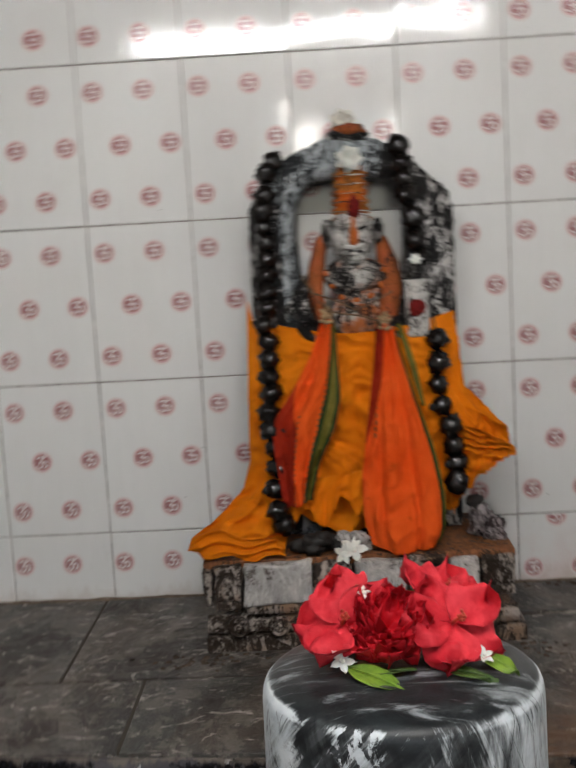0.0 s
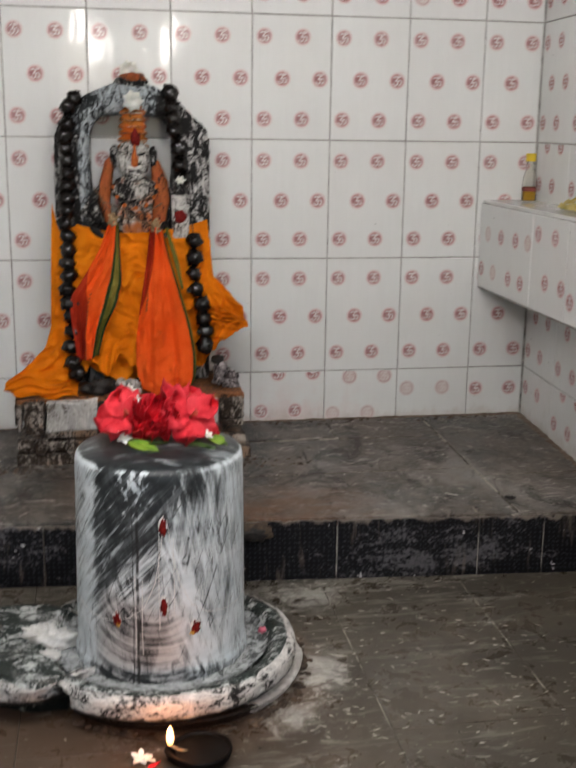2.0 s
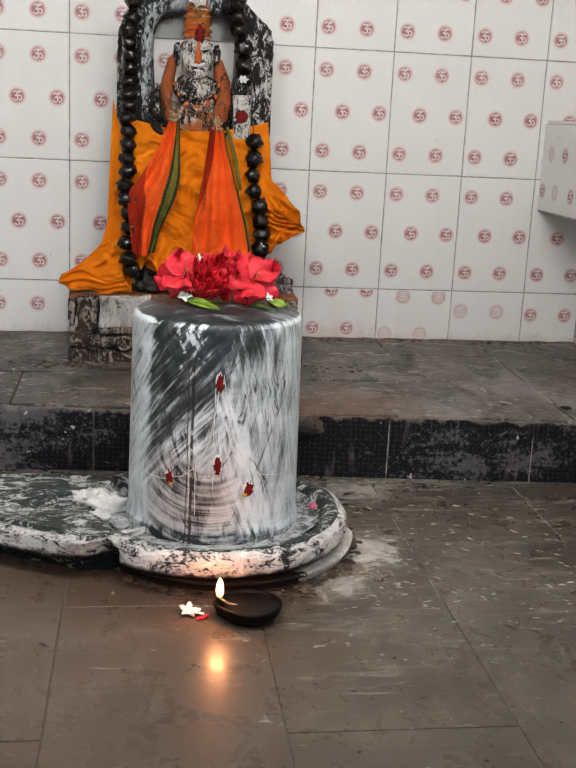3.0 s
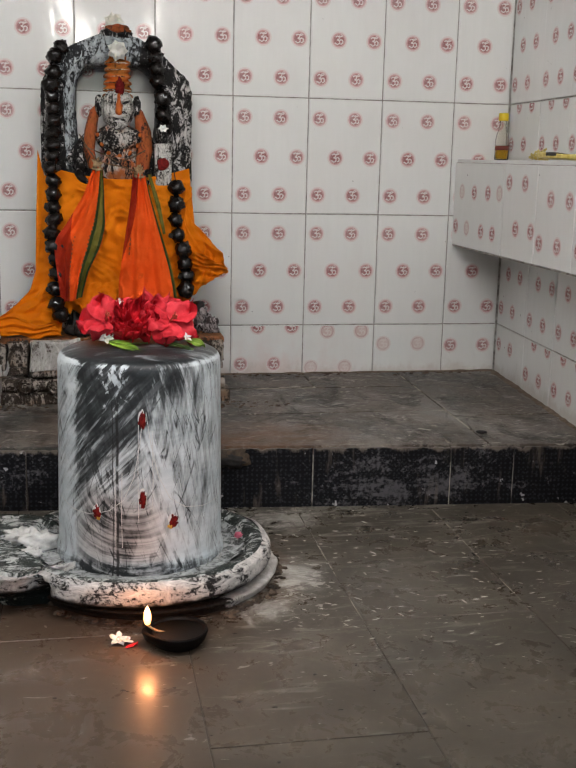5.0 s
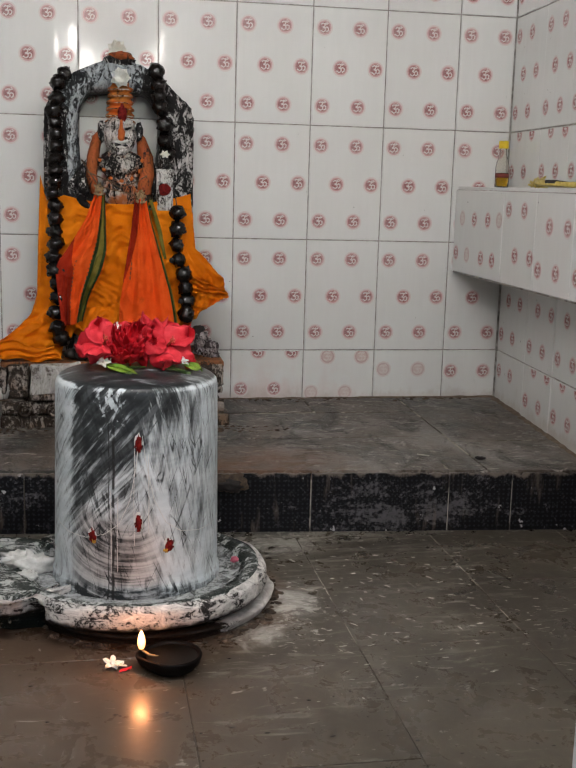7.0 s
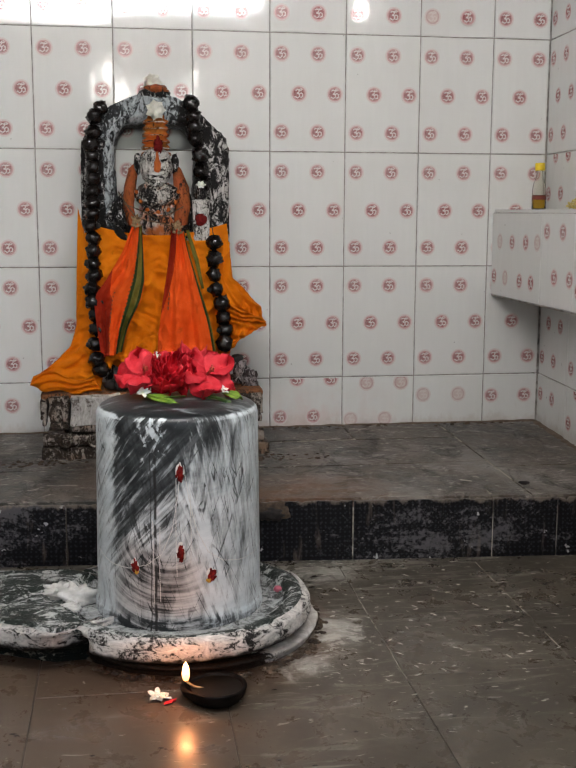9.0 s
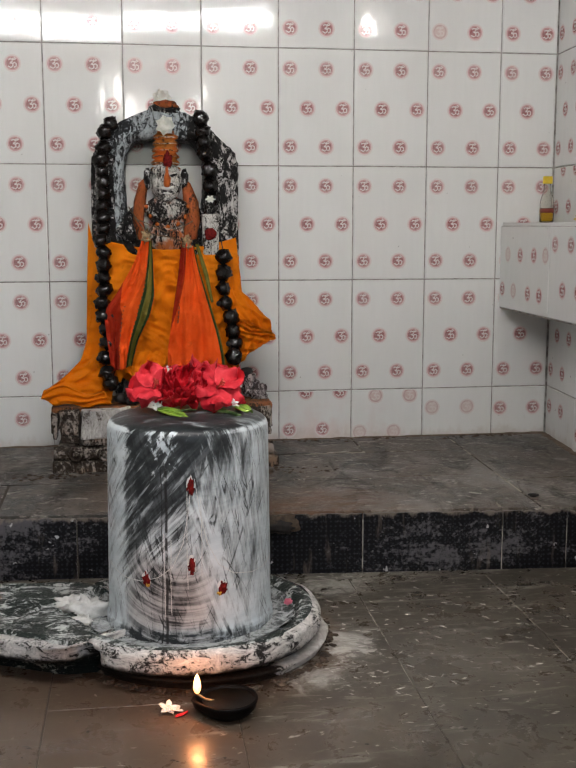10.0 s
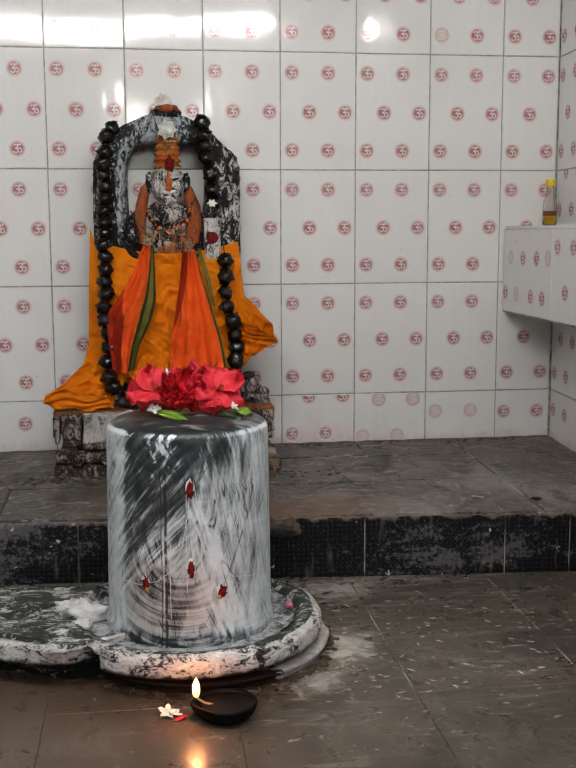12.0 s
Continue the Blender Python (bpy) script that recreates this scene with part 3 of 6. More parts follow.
# ---- building helpers ----
def mesh_of(name, bm, mats, smooth=False):
    me = bpy.data.meshes.new(name)
    bmesh.ops.recalc_face_normals(bm, faces=bm.faces)
    bm.to_mesh(me)
    bm.free()
    for m in mats if isinstance(mats, (list, tuple)) else [mats]:
        me.materials.append(m)
    if smooth:
        me.polygons.foreach_set("use_smooth", [True] * len(me.polygons))
    return me


def part(name, bm, material, parent, label="", smooth=False):
    """One mesh object under a thing or a part."""
    ob = new(name, mesh_of(name, bm, material, smooth))
    ob.parent = parent
    return tagged(ob, label)


def thing(name, label, category, at=(0, 0, 0), group="", kind="", bm=None, material=None, smooth=False):
    ob = new(name, mesh_of(name, bm, material, smooth) if bm else None)
    ob.matrix_basis = at if isinstance(at, Matrix) else pose(*at)
    return tagged(ob, label, category, group, kind)


def box(x0, x1, y0, y1, z0, z1, bevel=0.0, bm=None, mat=0, segments=2):
    own = bmesh.new()
    bmesh.ops.create_cube(own, size=1.0)
    for v in own.verts:
        v.co = Vector((x0 + (v.co.x + 0.5) * (x1 - x0), y0 + (v.co.y + 0.5) * (y1 - y0), z0 + (v.co.z + 0.5) * (z1 - z0)))
    if bevel:
        bmesh.ops.bevel(own, geom=own.edges[:], offset=bevel, segments=segments, profile=0.6, affect="EDGES")
    return join(bm, own, mat)


def join(bm, own, mat=0):
    for f in own.faces:
        f.material_index = mat
    if bm is None:
        return own
    me = bpy.data.meshes.new("tmp")
    own.to_mesh(me)
    own.free()
    bm.from_mesh(me)
    bpy.data.meshes.remove(me)
    return bm


def prism(corners, z0, tops, inset=0.004):
    """A slab over four plan corners, each with its own top height, with a worn chamfer round its top."""
    bm = bmesh.new()
    cx = sum(c[0] for c in corners) / len(corners)
    cy = sum(c[1] for c in corners) / len(corners)
    low = [bm.verts.new((x, y, z0)) for x, y in corners]
    mid = [bm.verts.new((x, y, z - inset)) for (x, y), z in zip(corners, tops)]
    top = []
    for (x, y), z in zip(corners, tops):
        top.append(bm.verts.new((x - math.copysign(inset, x - cx), y - math.copysign(inset, y - cy), z)))
    n = len(corners)
    for ring_a, ring_b in ((low, mid), (mid, top)):
        for i in range(n):
            bm.faces.new((ring_a[i], ring_a[(i + 1) % n], ring_b[(i + 1) % n], ring_b[i]))
    bm.faces.new(top)
    bm.faces.new(low[::-1])
    return bm


def lathe(profile, seg=48, centre=(0, 0), bm=None, mat=0, uv=False, squash=1.0):
    own = bmesh.new()
    rings = []
    for r, z in profile:
        if r < 1e-5:
            rings.append([own.verts.new((centre[0], centre[1], z))])
        else:
            rings.append([own.verts.new((centre[0] + r * math.sin(2 * math.pi * i / seg), centre[1] + squash * r * math.cos(2 * math.pi * i / seg), z)) for i in range(seg)])
    layer = own.loops.layers.uv.new("UVMap") if uv else None
    length = [0.0]
    for (r0, z0), (r1, z1) in zip(profile, profile[1:]):
        length.append(length[-1] + math.hypot(r1 - r0, z1 - z0))
    for k, (a, b) in enumerate(zip(rings, rings[1:])):
        for i in range(seg):
            j = (i + 1) % seg
            if len(a) == 1:
                f = own.faces.new((a[0], b[j], b[i]))
            elif len(b) == 1:
                f = own.faces.new((a[i], a[j], b[0]))
            else:
                f = own.faces.new((a[i], a[j], b[j], b[i]))
            if uv:
                for lp in f.loops:
                    lo = lp.vert in a
                    v = (length[k] if lo else length[k + 1]) / length[-1]
                    ring = a if lo else b
                    u = (ring.index(lp.vert) if len(ring) > 1 else i + 0.5)
                    if j == 0 and u == 0:
                        u = seg
                    lp[layer].uv = (1 - u / seg, v * uv)
    return join(bm, own, mat)


def blob(centre, size, seg=14, rough=0.0, bm=None, mat=0, seed=0.0, freq=3.0, turn=None):
    own = bmesh.new()
    bmesh.ops.create_uvsphere(own, u_segments=seg, v_segments=max(6, seg * 2 // 3), radius=1.0)
    for v in own.verts:
        k = 1 + rough * noise.noise(v.co * freq + Vector((seed, seed * 1.7, -seed)))
        co = Vector((v.co.x * size[0] * k, v.co.y * size[1] * k, v.co.z * size[2] * k))
        if turn:
            co = turn @ co
        v.co = co + Vector(centre)
    return join(bm, own, mat)


def tube(points, radii, seg=10, bm=None, mat=0, cap=True):
    """A round limb along points with its own radius at each."""
    own = bmesh.new()
    pts = [Vector(p) for p in points]
    rings = []
    for i, p in enumerate(pts):
        d = (pts[min(i + 1, len(pts) - 1)] - pts[max(i - 1, 0)]).normalized()
        a = d.orthogonal().normalized() if abs(d.z) > 0.9 else d.cross(Vector((0, 0, 1))).normalized()
        b = d.cross(a)
        rings.append([own.verts.new(p + radii[i] * (a * math.cos(2 * math.pi * k / seg) + b * math.sin(2 * math.pi * k / seg))) for k in range(seg)])
    for a, b in zip(rings, rings[1:]):
        for k in range(seg):
            own.faces.new((a[k], a[(k + 1) % seg], b[(k + 1) % seg], b[k]))
    if cap:
        own.faces.new(rings[0][::-1])
        own.faces.new(rings[-1])
    return join(bm, own, mat)


def lerp(table, t):
    """Piecewise linear value from a short table of (t, value)."""
    for (a, va), (b, vb) in zip(table, table[1:]):
        if t <= b:
            k = max(0.0, min(1.0, (t - a) / (b - a)))
            return va + (vb - va) * k
    return table[-1][1]


def smooth_lerp(table, t):
    return sum(lerp(table, t + d) for d in (-0.04, -0.02, 0.0, 0.02, 0.04)) / 5


def drape(left, right, top, bottom, depth, folds, cols=40, rows=44, thick=0.004, bm=None, mat=0, strip=None, crease=0.006, fray=0.0):
    """A hanging cloth: its two edges by height share t (0 top, 1 bottom), its depth and its fold function; strip picks a material by (s, t)."""
    own = bmesh.new()
    grids = []
    for off in (0.0, thick):
        g = []
        for j in range(rows + 1):
            t = j / rows
            row = []
            for i in range(cols + 1):
                s = i / cols
                x = smooth_lerp(left, t) + (smooth_lerp(right, t) - smooth_lerp(left, t)) * s
                z = top(s) + (bottom(s) - top(s)) * t
                x += fray * s * (noise.noise(Vector((z * 34, 1.7, 0.2))) + 0.6 * noise.noise(Vector((z * 85, 4.1, 0.9))))
                # sharp creases pinched into the cloth
                pinch = (1 - abs(noise.noise(Vector((x * 13 + z * 5, z * 11 - x * 4, 0.7))))) ** 7
                pinch += 0.7 * (1 - abs(noise.noise(Vector((x * 27 - z * 12, z * 21 + x * 9, 3.9))))) ** 7
                row.append(own.verts.new((x, depth(s, t) - folds(s, t) - crease * pinch * min(1.0, 0.4 + t) + off, z)))
            g.append(row)
        grids.append(g)
    f0, f1 = grids
    for j in range(rows):
        for i in range(cols):
            a = own.faces.new((f0[j][i], f0[j + 1][i], f0[j + 1][i + 1], f0[j][i + 1]))
            b = own.faces.new((f1[j][i], f1[j][i + 1], f1[j + 1][i + 1], f1[j + 1][i]))
            k = strip((i + 0.5) / cols, (j + 0.5) / rows) if strip else mat
            a.material_index = b.material_index = k
    for j in range(rows):
        for i in (0, cols):
            f = own.faces.new((f0[j][i], f0[j + 1][i], f1[j + 1][i], f1[j][i]))
            f.material_index = strip(i / cols, (j + 0.5) / rows) if strip else mat
    for i in range(cols):
        for j in (0, rows):
            f = own.faces.new((f0[j][i], f0[j][i + 1], f1[j][i + 1], f1[j][i]))
            f.material_index = strip((i + 0.5) / cols, j / rows) if strip else mat
    if bm is None:
        return own
    me = bpy.data.meshes.new("tmp")
    own.to_mesh(me)
    own.free()
    bm.from_mesh(me)
    bpy.data.meshes.remove(me)
    return bm


# ---- shell of the shrine ----
RW = Vector((-0.062, -1.0, 0)).normalized()      # run of the right wall from the corner
CORNER = Vector((0.758, 0.0, 0))


def front_y(x):
    """Line of the platform's front edge."""
    return -0.703 - 0.072 * x


def plat_z(x, y):
    return 0.166 + 0.018 * y


floor = thing("floor", "dark oiled stone floor with pale dried splashes", "floor", kind="structure", bm=box(-1.74, 1.29, -3.72, 0.1, -0.12, FLOOR - 0.0014), material=JOINT)
wall_north = thing("wall_north", "shrine back wall of white glazed tiles with red printed motifs", "wall", kind="structure", bm=box(-1.75, 1.0, 0.0035, 0.2, -0.1, 1.475), material=MORTAR)
wall_east = thing("wall_east", "side wall of white glazed tiles with red printed motifs", "wall", at=Matrix.Translation(CORNER) @ Matrix.Rotation(math.atan2(RW.y, RW.x), 4, "Z"), kind="structure", bm=box(-0.2, 2.3, 0.0035, 0.22, -0.1, 1.475), material=MORTAR)
wall_west = thing("wall_west", "plain limewashed side wall", "wall", kind="structure", bm=box(-1.75, -1.55, -2.1, 0.0, -0.1, 1.72), material=PLASTER)
# door wall with its opening; the walk leads out through it
wall_south = thing("wall_south", "plain painted wall round a low doorway", "wall", kind="structure", bm=box(0.013, 1.3, -2.38, -2.1, -0.1, 1.72, 0.004), material=JAMB_PAINT)
part("wall_pier", box(-1.75, -0.95, -2.38, -2.1, -0.1, 1.72, 0.004), JAMB_PAINT, wall_south)
part("lintel", box(-0.95, 0.013, -2.38, -2.1, 1.36, 1.72, 0.004), ROUGH_STONE, wall_south)
# added out of view: narrows the bright sky that the tiles mirror
wall_porch = thing("wall_porch", "unseen plain limewashed wall added beyond the doorway to cut off sky", "wall", kind="structure", bm=box(-2.2, -0.62, -3.9, -3.75, -0.1, 2.4), material=PLASTER)
ground = thing("ground", "bare trodden earth outside the shrine", "ground", kind="structure", bm=box(-60, 60, -120, 60, -0.3, -0.125), material=SLATE)

bm = bmesh.new()
bmesh.ops.create_grid(bm, x_segments=60, y_segments=10, size=0.5)
for v in bm.verts:
    x, s = v.co.x * 2.9 - 0.4, v.co.y + 0.5
    # underside, then the face: one folded sheet of rough stone
    y, z = (-0.075 * s / 0.5, 1.468) if s <= 0.5 else (-0.075, 1.468 + (s - 0.5) * 0.5)
    k = noise.noise(Vector((x * 6, s * 5, 1.3))) * 0.012 + noise.noise(Vector((x * 23, s * 15, 4.0))) * 0.006
    v.co = (x, y + k, z + k * 0.8 + 0.004)
lintel_beam = thing("lintel_beam", "rough grey stone beam over the tiled wall", "beam", kind="structure", bm=bm, material=ROUGH_STONE)
part("beam_body", box(-1.75, 1.0, -0.06, 0.2, 1.482, 1.72, 0.006), ROUGH_STONE, lintel_beam)
ceiling = thing("ceiling", "grey stone slab ceiling", "ceiling", kind="structure", bm=box(-1.75, 1.3, -2.38, 0.2, 1.722, 1.85), material=ROUGH_STONE)


# ---- tiles with their printed motif ----
def ribbon(bm, pts, w, x0, z0, r, y, mat):
    pts = [Vector((p[0], p[1])) for p in pts]
    sides = []
    for i, p in enumerate(pts):
        d = (pts[min(i + 1, len(pts) - 1)] - pts[max(i - 1, 0)]).normalized()
        nrm = Vector((-d.y, d.x)) * w * 0.5
        sides.append([bm.verts.new((x0 + (q.x) * r, y, z0 + (q.y) * r)) for q in (p + nrm, p - nrm)])
    for a, b in zip(sides, sides[1:]):
        bm.faces.new((a[0], a[1], b[1], b[0])).material_index = mat


SIGN = (
    ((-0.52, 0.42), (-0.22, 0.60), (0.06, 0.42), (-0.04, 0.14), (-0.30, 0.04)),
    ((-0.30, 0.04), (0.06, -0.06), (0.10, -0.38), (-0.20, -0.62), (-0.60, -0.36)),
    ((0.04, -0.08), (0.30, 0.10), (0.56, -0.06), (0.52, -0.42), (0.22, -0.56)),
    ((0.02, 0.66), (0.24, 0.46), (0.52, 0.62)),
    ((0.22, 0.74), (0.38, 0.74)),
)


def motif(bm, x, z, pale, lo, hi):
    """A printed round motif on a tile, cut off at the tile's ends."""
    own = bmesh.new()
    R, y, seg = 0.0182, -0.0006, 18
    mid = [own.verts.new((x + 0.80 * R * math.cos(2 * math.pi * i / seg), y, z + 0.80 * R * math.sin(2 * math.pi * i / seg))) for i in range(seg)]
    out = [own.verts.new((x + R * math.cos(2 * math.pi * i / seg), y, z + R * math.sin(2 * math.pi * i / seg))) for i in range(seg)]
    rim = [own.verts.new((x + 1.22 * R * math.cos(2 * math.pi * i / seg), y, z + 1.22 * R * math.sin(2 * math.pi * i / seg))) for i in range(seg)]
    for i in range(seg):
        own.faces.new((out[i], out[(i + 1) % seg], rim[(i + 1) % seg], rim[i])).material_index = 6
    own.faces.new(mid).material_index = 4 if pale else 2
    for i in range(seg):
        own.faces.new((mid[i], mid[(i + 1) % seg], out[(i + 1) % seg], out[i])).material_index = 3 if pale else 1
    for line in SIGN:
        ribbon(own, line, 0.18, x, z, R, y - 0.0004, 5)
    for edge, nrm in ((lo, (0, 0, -1)), (hi, (0, 0, 1))):
        if abs(z - edge) < 1.22 * R:
            bmesh.ops.bisect_plane(own, geom=own.verts[:] + own.edges[:] + own.faces[:], plane_co=(0, 0, edge), plane_no=nrm, clear_outer=True)
    me = bpy.data.meshes.new("tmp")
    own.to_mesh(me)
    own.free()
    bm.from_mesh(me)
    bpy.data.meshes.remove(me)


TILE_MATS = (TILE, RED, PINK, RED_PALE, PINK_PALE, INK_WHITE, INK_HALO)


def tile_mesh(w, h, marks, rnd=0.0):
    """A glazed tile standing on its lower left corner, face towards -y."""
    bm = bmesh.new()
    g = 0.0014
    back = [bm.verts.new(p) for p in ((g, 0.008, g), (w - g, 0.008, g), (w - g, 0.008, h - g), (g, 0.008, h - g))]
    mid = [bm.verts.new(p) for p in ((g, 0.0015, g), (w - g, 0.0015, g), (w - g, 0.0015, h - g), (g, 0.0015, h - g))]
    e = 0.0016
    face = [bm.verts.new(p) for p in ((g + e, 0, g + e), (w - g - e, 0, g + e), (w - g - e, 0, h - g - e), (g + e, 0, h - g - e))]
    for a, b in ((back, mid), (mid, face)):
        for i in range(4):
            bm.faces.new((a[i], a[(i + 1) % 4], b[(i + 1) % 4], b[i]))
    bm.faces.new(face)
    bmesh.ops.recalc_face_normals(bm, faces=bm.faces)
    for x, z, pale in marks:
        if 0.004 < x < w - 0.004 and -0.012 < z < h + 0.012:
            motif(bm, x, z, pale, g + e, h - g - e)
    me = bpy.data.meshes.new("tile")
    bm.to_mesh(me)
    bm.free()
    for m in TILE_MATS:
        me.materials.append(m)
    return me


def full_marks(pale=(), w=0.2):
    out = []
    for r, zz in enumerate((0.248, 0.148, 0.05)):
        for c, xx in enumerate((0.030, 0.126) if r != 1 else (0.076, 0.171)):
            out.append((xx, zz, (r * 2 + c) in pale))
    return out


FULL = [tile_mesh(0.2, 0.3, full_marks(p)) for p in ((), ())]


# ---- lamps ----
def tube_lamp():
    lamp = thing("tube_lamp", "white batten tube lamp, lit, over the platform edge", "lamp", at=(-0.385, -1.8, 1.577))
    part("batten", box(-0.64, 0.64, -0.022, 0.022, 0.02, 0.055, 0.004), ENAMEL, lamp)
    for s in (-1, 1):
        part("end_holder", box(s * 0.608 - 0.012, s * 0.608 + 0.012, -0.016, 0.016, -0.018, 0.024, 0.003), ENAMEL, lamp)
    bm = tube([(-0.596, 0, 0), (0.596, 0, 0)], [0.0155, 0.0155], 16)
    part("tube", bm, TUBE, lamp, "glowing fluorescent tube", True)
    for x in (-0.4, 0.4):
        part("hanger", tube([(x, 0, 0.05), (x, 0, 0.147)], [0.004, 0.004], 8), ENAMEL, lamp)


def bulb_lamp():
    lamp = thing("bulb_lamp", "small white lit bulb hanging from the ceiling", "lamp", at=(0.604, -1.7, 1.553))
    part("bulb", blob((0, 0, 0), (0.027, 0.027, 0.033), 16), BULB, lamp, "glowing bulb", True)
    part("bulb_holder", lathe([(0.0, 0.06), (0.014, 0.06), (0.015, 0.024), (0.011, 0.022), (0.0, 0.022)], 14), ENAMEL, lamp)
    part("cord", tube([(0, 0, 0.06), (0.002, 0, 0.11), (0, 0, 0.171)], [0.003] * 3, 6), ENAMEL, lamp)


tube_lamp()
bulb_lamp()


# ---- the stone shaft on its spouted plinth ----
LX, LY = -0.297, -1.055


def stone_linga():
    top = thing("stone_linga", "black stone linga smeared with white ash on a spouted plinth", "linga", at=(LX, LY, 0))
    prof = [(0.1432, 0.072), (0.1430, 0.084), (0.1426, 0.0925), (0.1418, 0.0950), (0.1406, 0.0965), (0.1402, 0.102), (0.1398, 0.110), (0.1392, 0.122), (0.139, 0.15)]
    prof += [(0.139 - 0.0003 * i, 0.15 + 0.025 * i) for i in range(1, 10)]
    prof += [(0.1360, 0.408), (0.1352, 0.415), (0.1332, 0.4205), (0.129, 0.4250), (0.120, 0.4295), (0.10, 0.4345), (0.07, 0.4385), (0.035, 0.4405), (0.0, 0.441)]
    part("shaft", lathe(prof, 96, uv=1.40), LINGA, top, "upright rounded shaft streaked with ash", True)

    bm = lathe([(0.1422, 0.0785), (0.150, 0.0788), (0.160, 0.0790), (0.170, 0.0805), (0.180, 0.0865)], 96)
    for v in bm.verts:
        v.co.z += 0.0022 * noise.noise(v.co * 40) + 0.001 * noise.noise(v.co * 130)
    part("collar", bm, COLLAR, top, "ash-filled gutter round the shaft's foot", True)

    # outline of the plinth: a disc that runs out into a spout towards -x
    def outline(grow):
        pts = []
        R = 0.214 + grow
        for k in range(57):
            a = radians(-142 + 284 * k / 56)
            pts.append((R * math.cos(a), R * math.sin(a) * 0.985))
        q = 0.165 + grow
        pts.append((q * math.cos(radians(143.3)), q * math.sin(radians(143.3))))
        back, front = [], []
        for k in range(1, 16):
            s = k / 16
            x = -R * 0.83 - 0.36 * s
            back.append((x, min(0.142 + 0.004 * s, 0.30 - 0.27 * s) + grow * 0.7))
            front.append((x, -(0.162 + 0.012 * math.sin(min(1, s * 6) * math.pi) - 0.185 * s) - grow * 0.7))
        pts += back
        ends = front[::-1] + [(q * math.cos(radians(141.4)), -q * math.sin(radians(141.4)))]
        return pts + ends

    rings = []
    bm = bmesh.new()
    low = 4
    side = [(-0.040, FLOOR - 0.004), (-0.038, 0.034), (-0.030, 0.046), (-0.010, 0.0525), (0.006, 0.056), (0.011, 0.062), (0.0125, 0.070), (0.0105, 0.0765), (0.0120, 0.084), (0.008, 0.0905), (-0.002, 0.0945)]
    for g, z in side:
        ring = []
        for x, y in outline(g):
            d = noise.noise(Vector((x * 14, y * 14, z * 20))) * 0.0035 + noise.noise(Vector((x * 50, y * 50, z * 60))) * 0.0015
            k = 1 + d / max(0.05, math.hypot(x, y))
            if z < 0.089:
                # a dark hollow opens downwards between disc and spout
                off = abs(math.degrees(math.atan2(y, x)) + 141.4)
                k *= 1 - 0.50 * math.exp(-(off / (2.2 + 4.5 * max(0.0, 0.085 - z) / 0.06)) ** 2)
            ring.append(bm.verts.new((x * k, y * k, z + (d if z > 0.05 else 0))))
        rings.append(ring)
    n = len(rings[0])
    for k, (a, b) in enumerate(zip(rings, rings[1:])):
        for i in range(n):
            # the lower rings take the darker foot material
            bare = k < low
            bm.faces.new((a[i], a[(i + 1) % n], b[(i + 1) % n], b[i])).material_index = 1 if bare else 0
    bm2 = lathe([(0.190, 0.014), (0.216, 0.016), (0.2155, 0.022), (0.2165, 0.028), (0.2225, 0.0315), (0.2235, 0.0355), (0.220, 0.0385), (0.212, 0.0395), (0.17, 0.041)], 120, (0.021, 0.032))
    for v in bm2.verts:
        d = noise.noise(v.co * 22) * 0.0035 + noise.noise(v.co * 70) * 0.0016
        v.co += Vector((v.co.x * d * 4, v.co.y * d * 4, d * 0.5))
    part("lower_ring", bm2, PLINTH_RING, top, "low plinth ring, ashed at the side, its front black with soot and painted shade", True)
    part("plinth_body", bm, [PLINTH_SIDE, PLINTH_FOOT], top, "moulded plinth edge thick with white ash over a black foot", True)

    # dished top with a raised collar and a channel down the spout
    bm = bmesh.new()
    edge = outline(0.0015)
    rows = []
    for k in range(30):
        s = 1 - k / 30
        row = []
        for x, y in edge:
            px, py = x * s, y * (s if x > -0.17 else s)
            r = math.hypot(px, py)
            rim = 0.0955
            dish = 0.003 * (1 if s < 0.86 else max(0, (1 - s) / 0.14))
            dish += 0.020 * max(0.0, min(1.0, (0.192 - r) / 0.016))
            z = rim - dish + noise.noise(Vector((px * 26, py * 26, 3.1))) * 0.0022
            if px < -0.16:
                z += 0.006 * math.cos(min(1, abs(py) / 0.06) * math.pi) * -0.6
            row.append(bm.verts.new((px, py, z - (0.005 if k == 0 else 0.0))))
        rows.append(row)
    for a, b in zip(rows, rows[1:]):
        for i in range(n):
            bm.faces.new((a[i], a[(i + 1) % n], b[(i + 1) % n], b[i]))
    bm.faces.new(rows[-1])
    part("plinth_top", bm, PLINTH_TOP, top, "dished dark plinth top dusted with ash", True)

    # vermilion dabs pressed on the shaft
    for ang, z, w, h in ((-1.5, 0.337, 0.0052, 0.0125), (-1.5, 0.207, 0.0052, 0.0125), (19.5, 0.166, 0.0072, 0.0095), (-33.0, 0.181, 0.0062, 0.010)):
        a = radians(ang)
        r = 0.139 if z < 0.25 else 0.137
        t = Matrix.Rotation(a, 3, "Z")
        c = t @ Vector((0, -r, 0)) + Vector((0, 0, z))
        ring_part = part("ash_ring", blob(c - t @ Vector((0, -0.0012, -0.002)), (w * 1.35, 0.0018, h * 1.22), 14, 0.4, seed=z * 31, freq=1.6, turn=t), ASH, top, "ring of white ash round a dab", True)
        part("red_dab", blob(c, (w, 0.0022, h), 18, 0.8, seed=z * 40, freq=2.6, turn=t), KUMKUM, ring_part, "dark red kumkum dab", True)
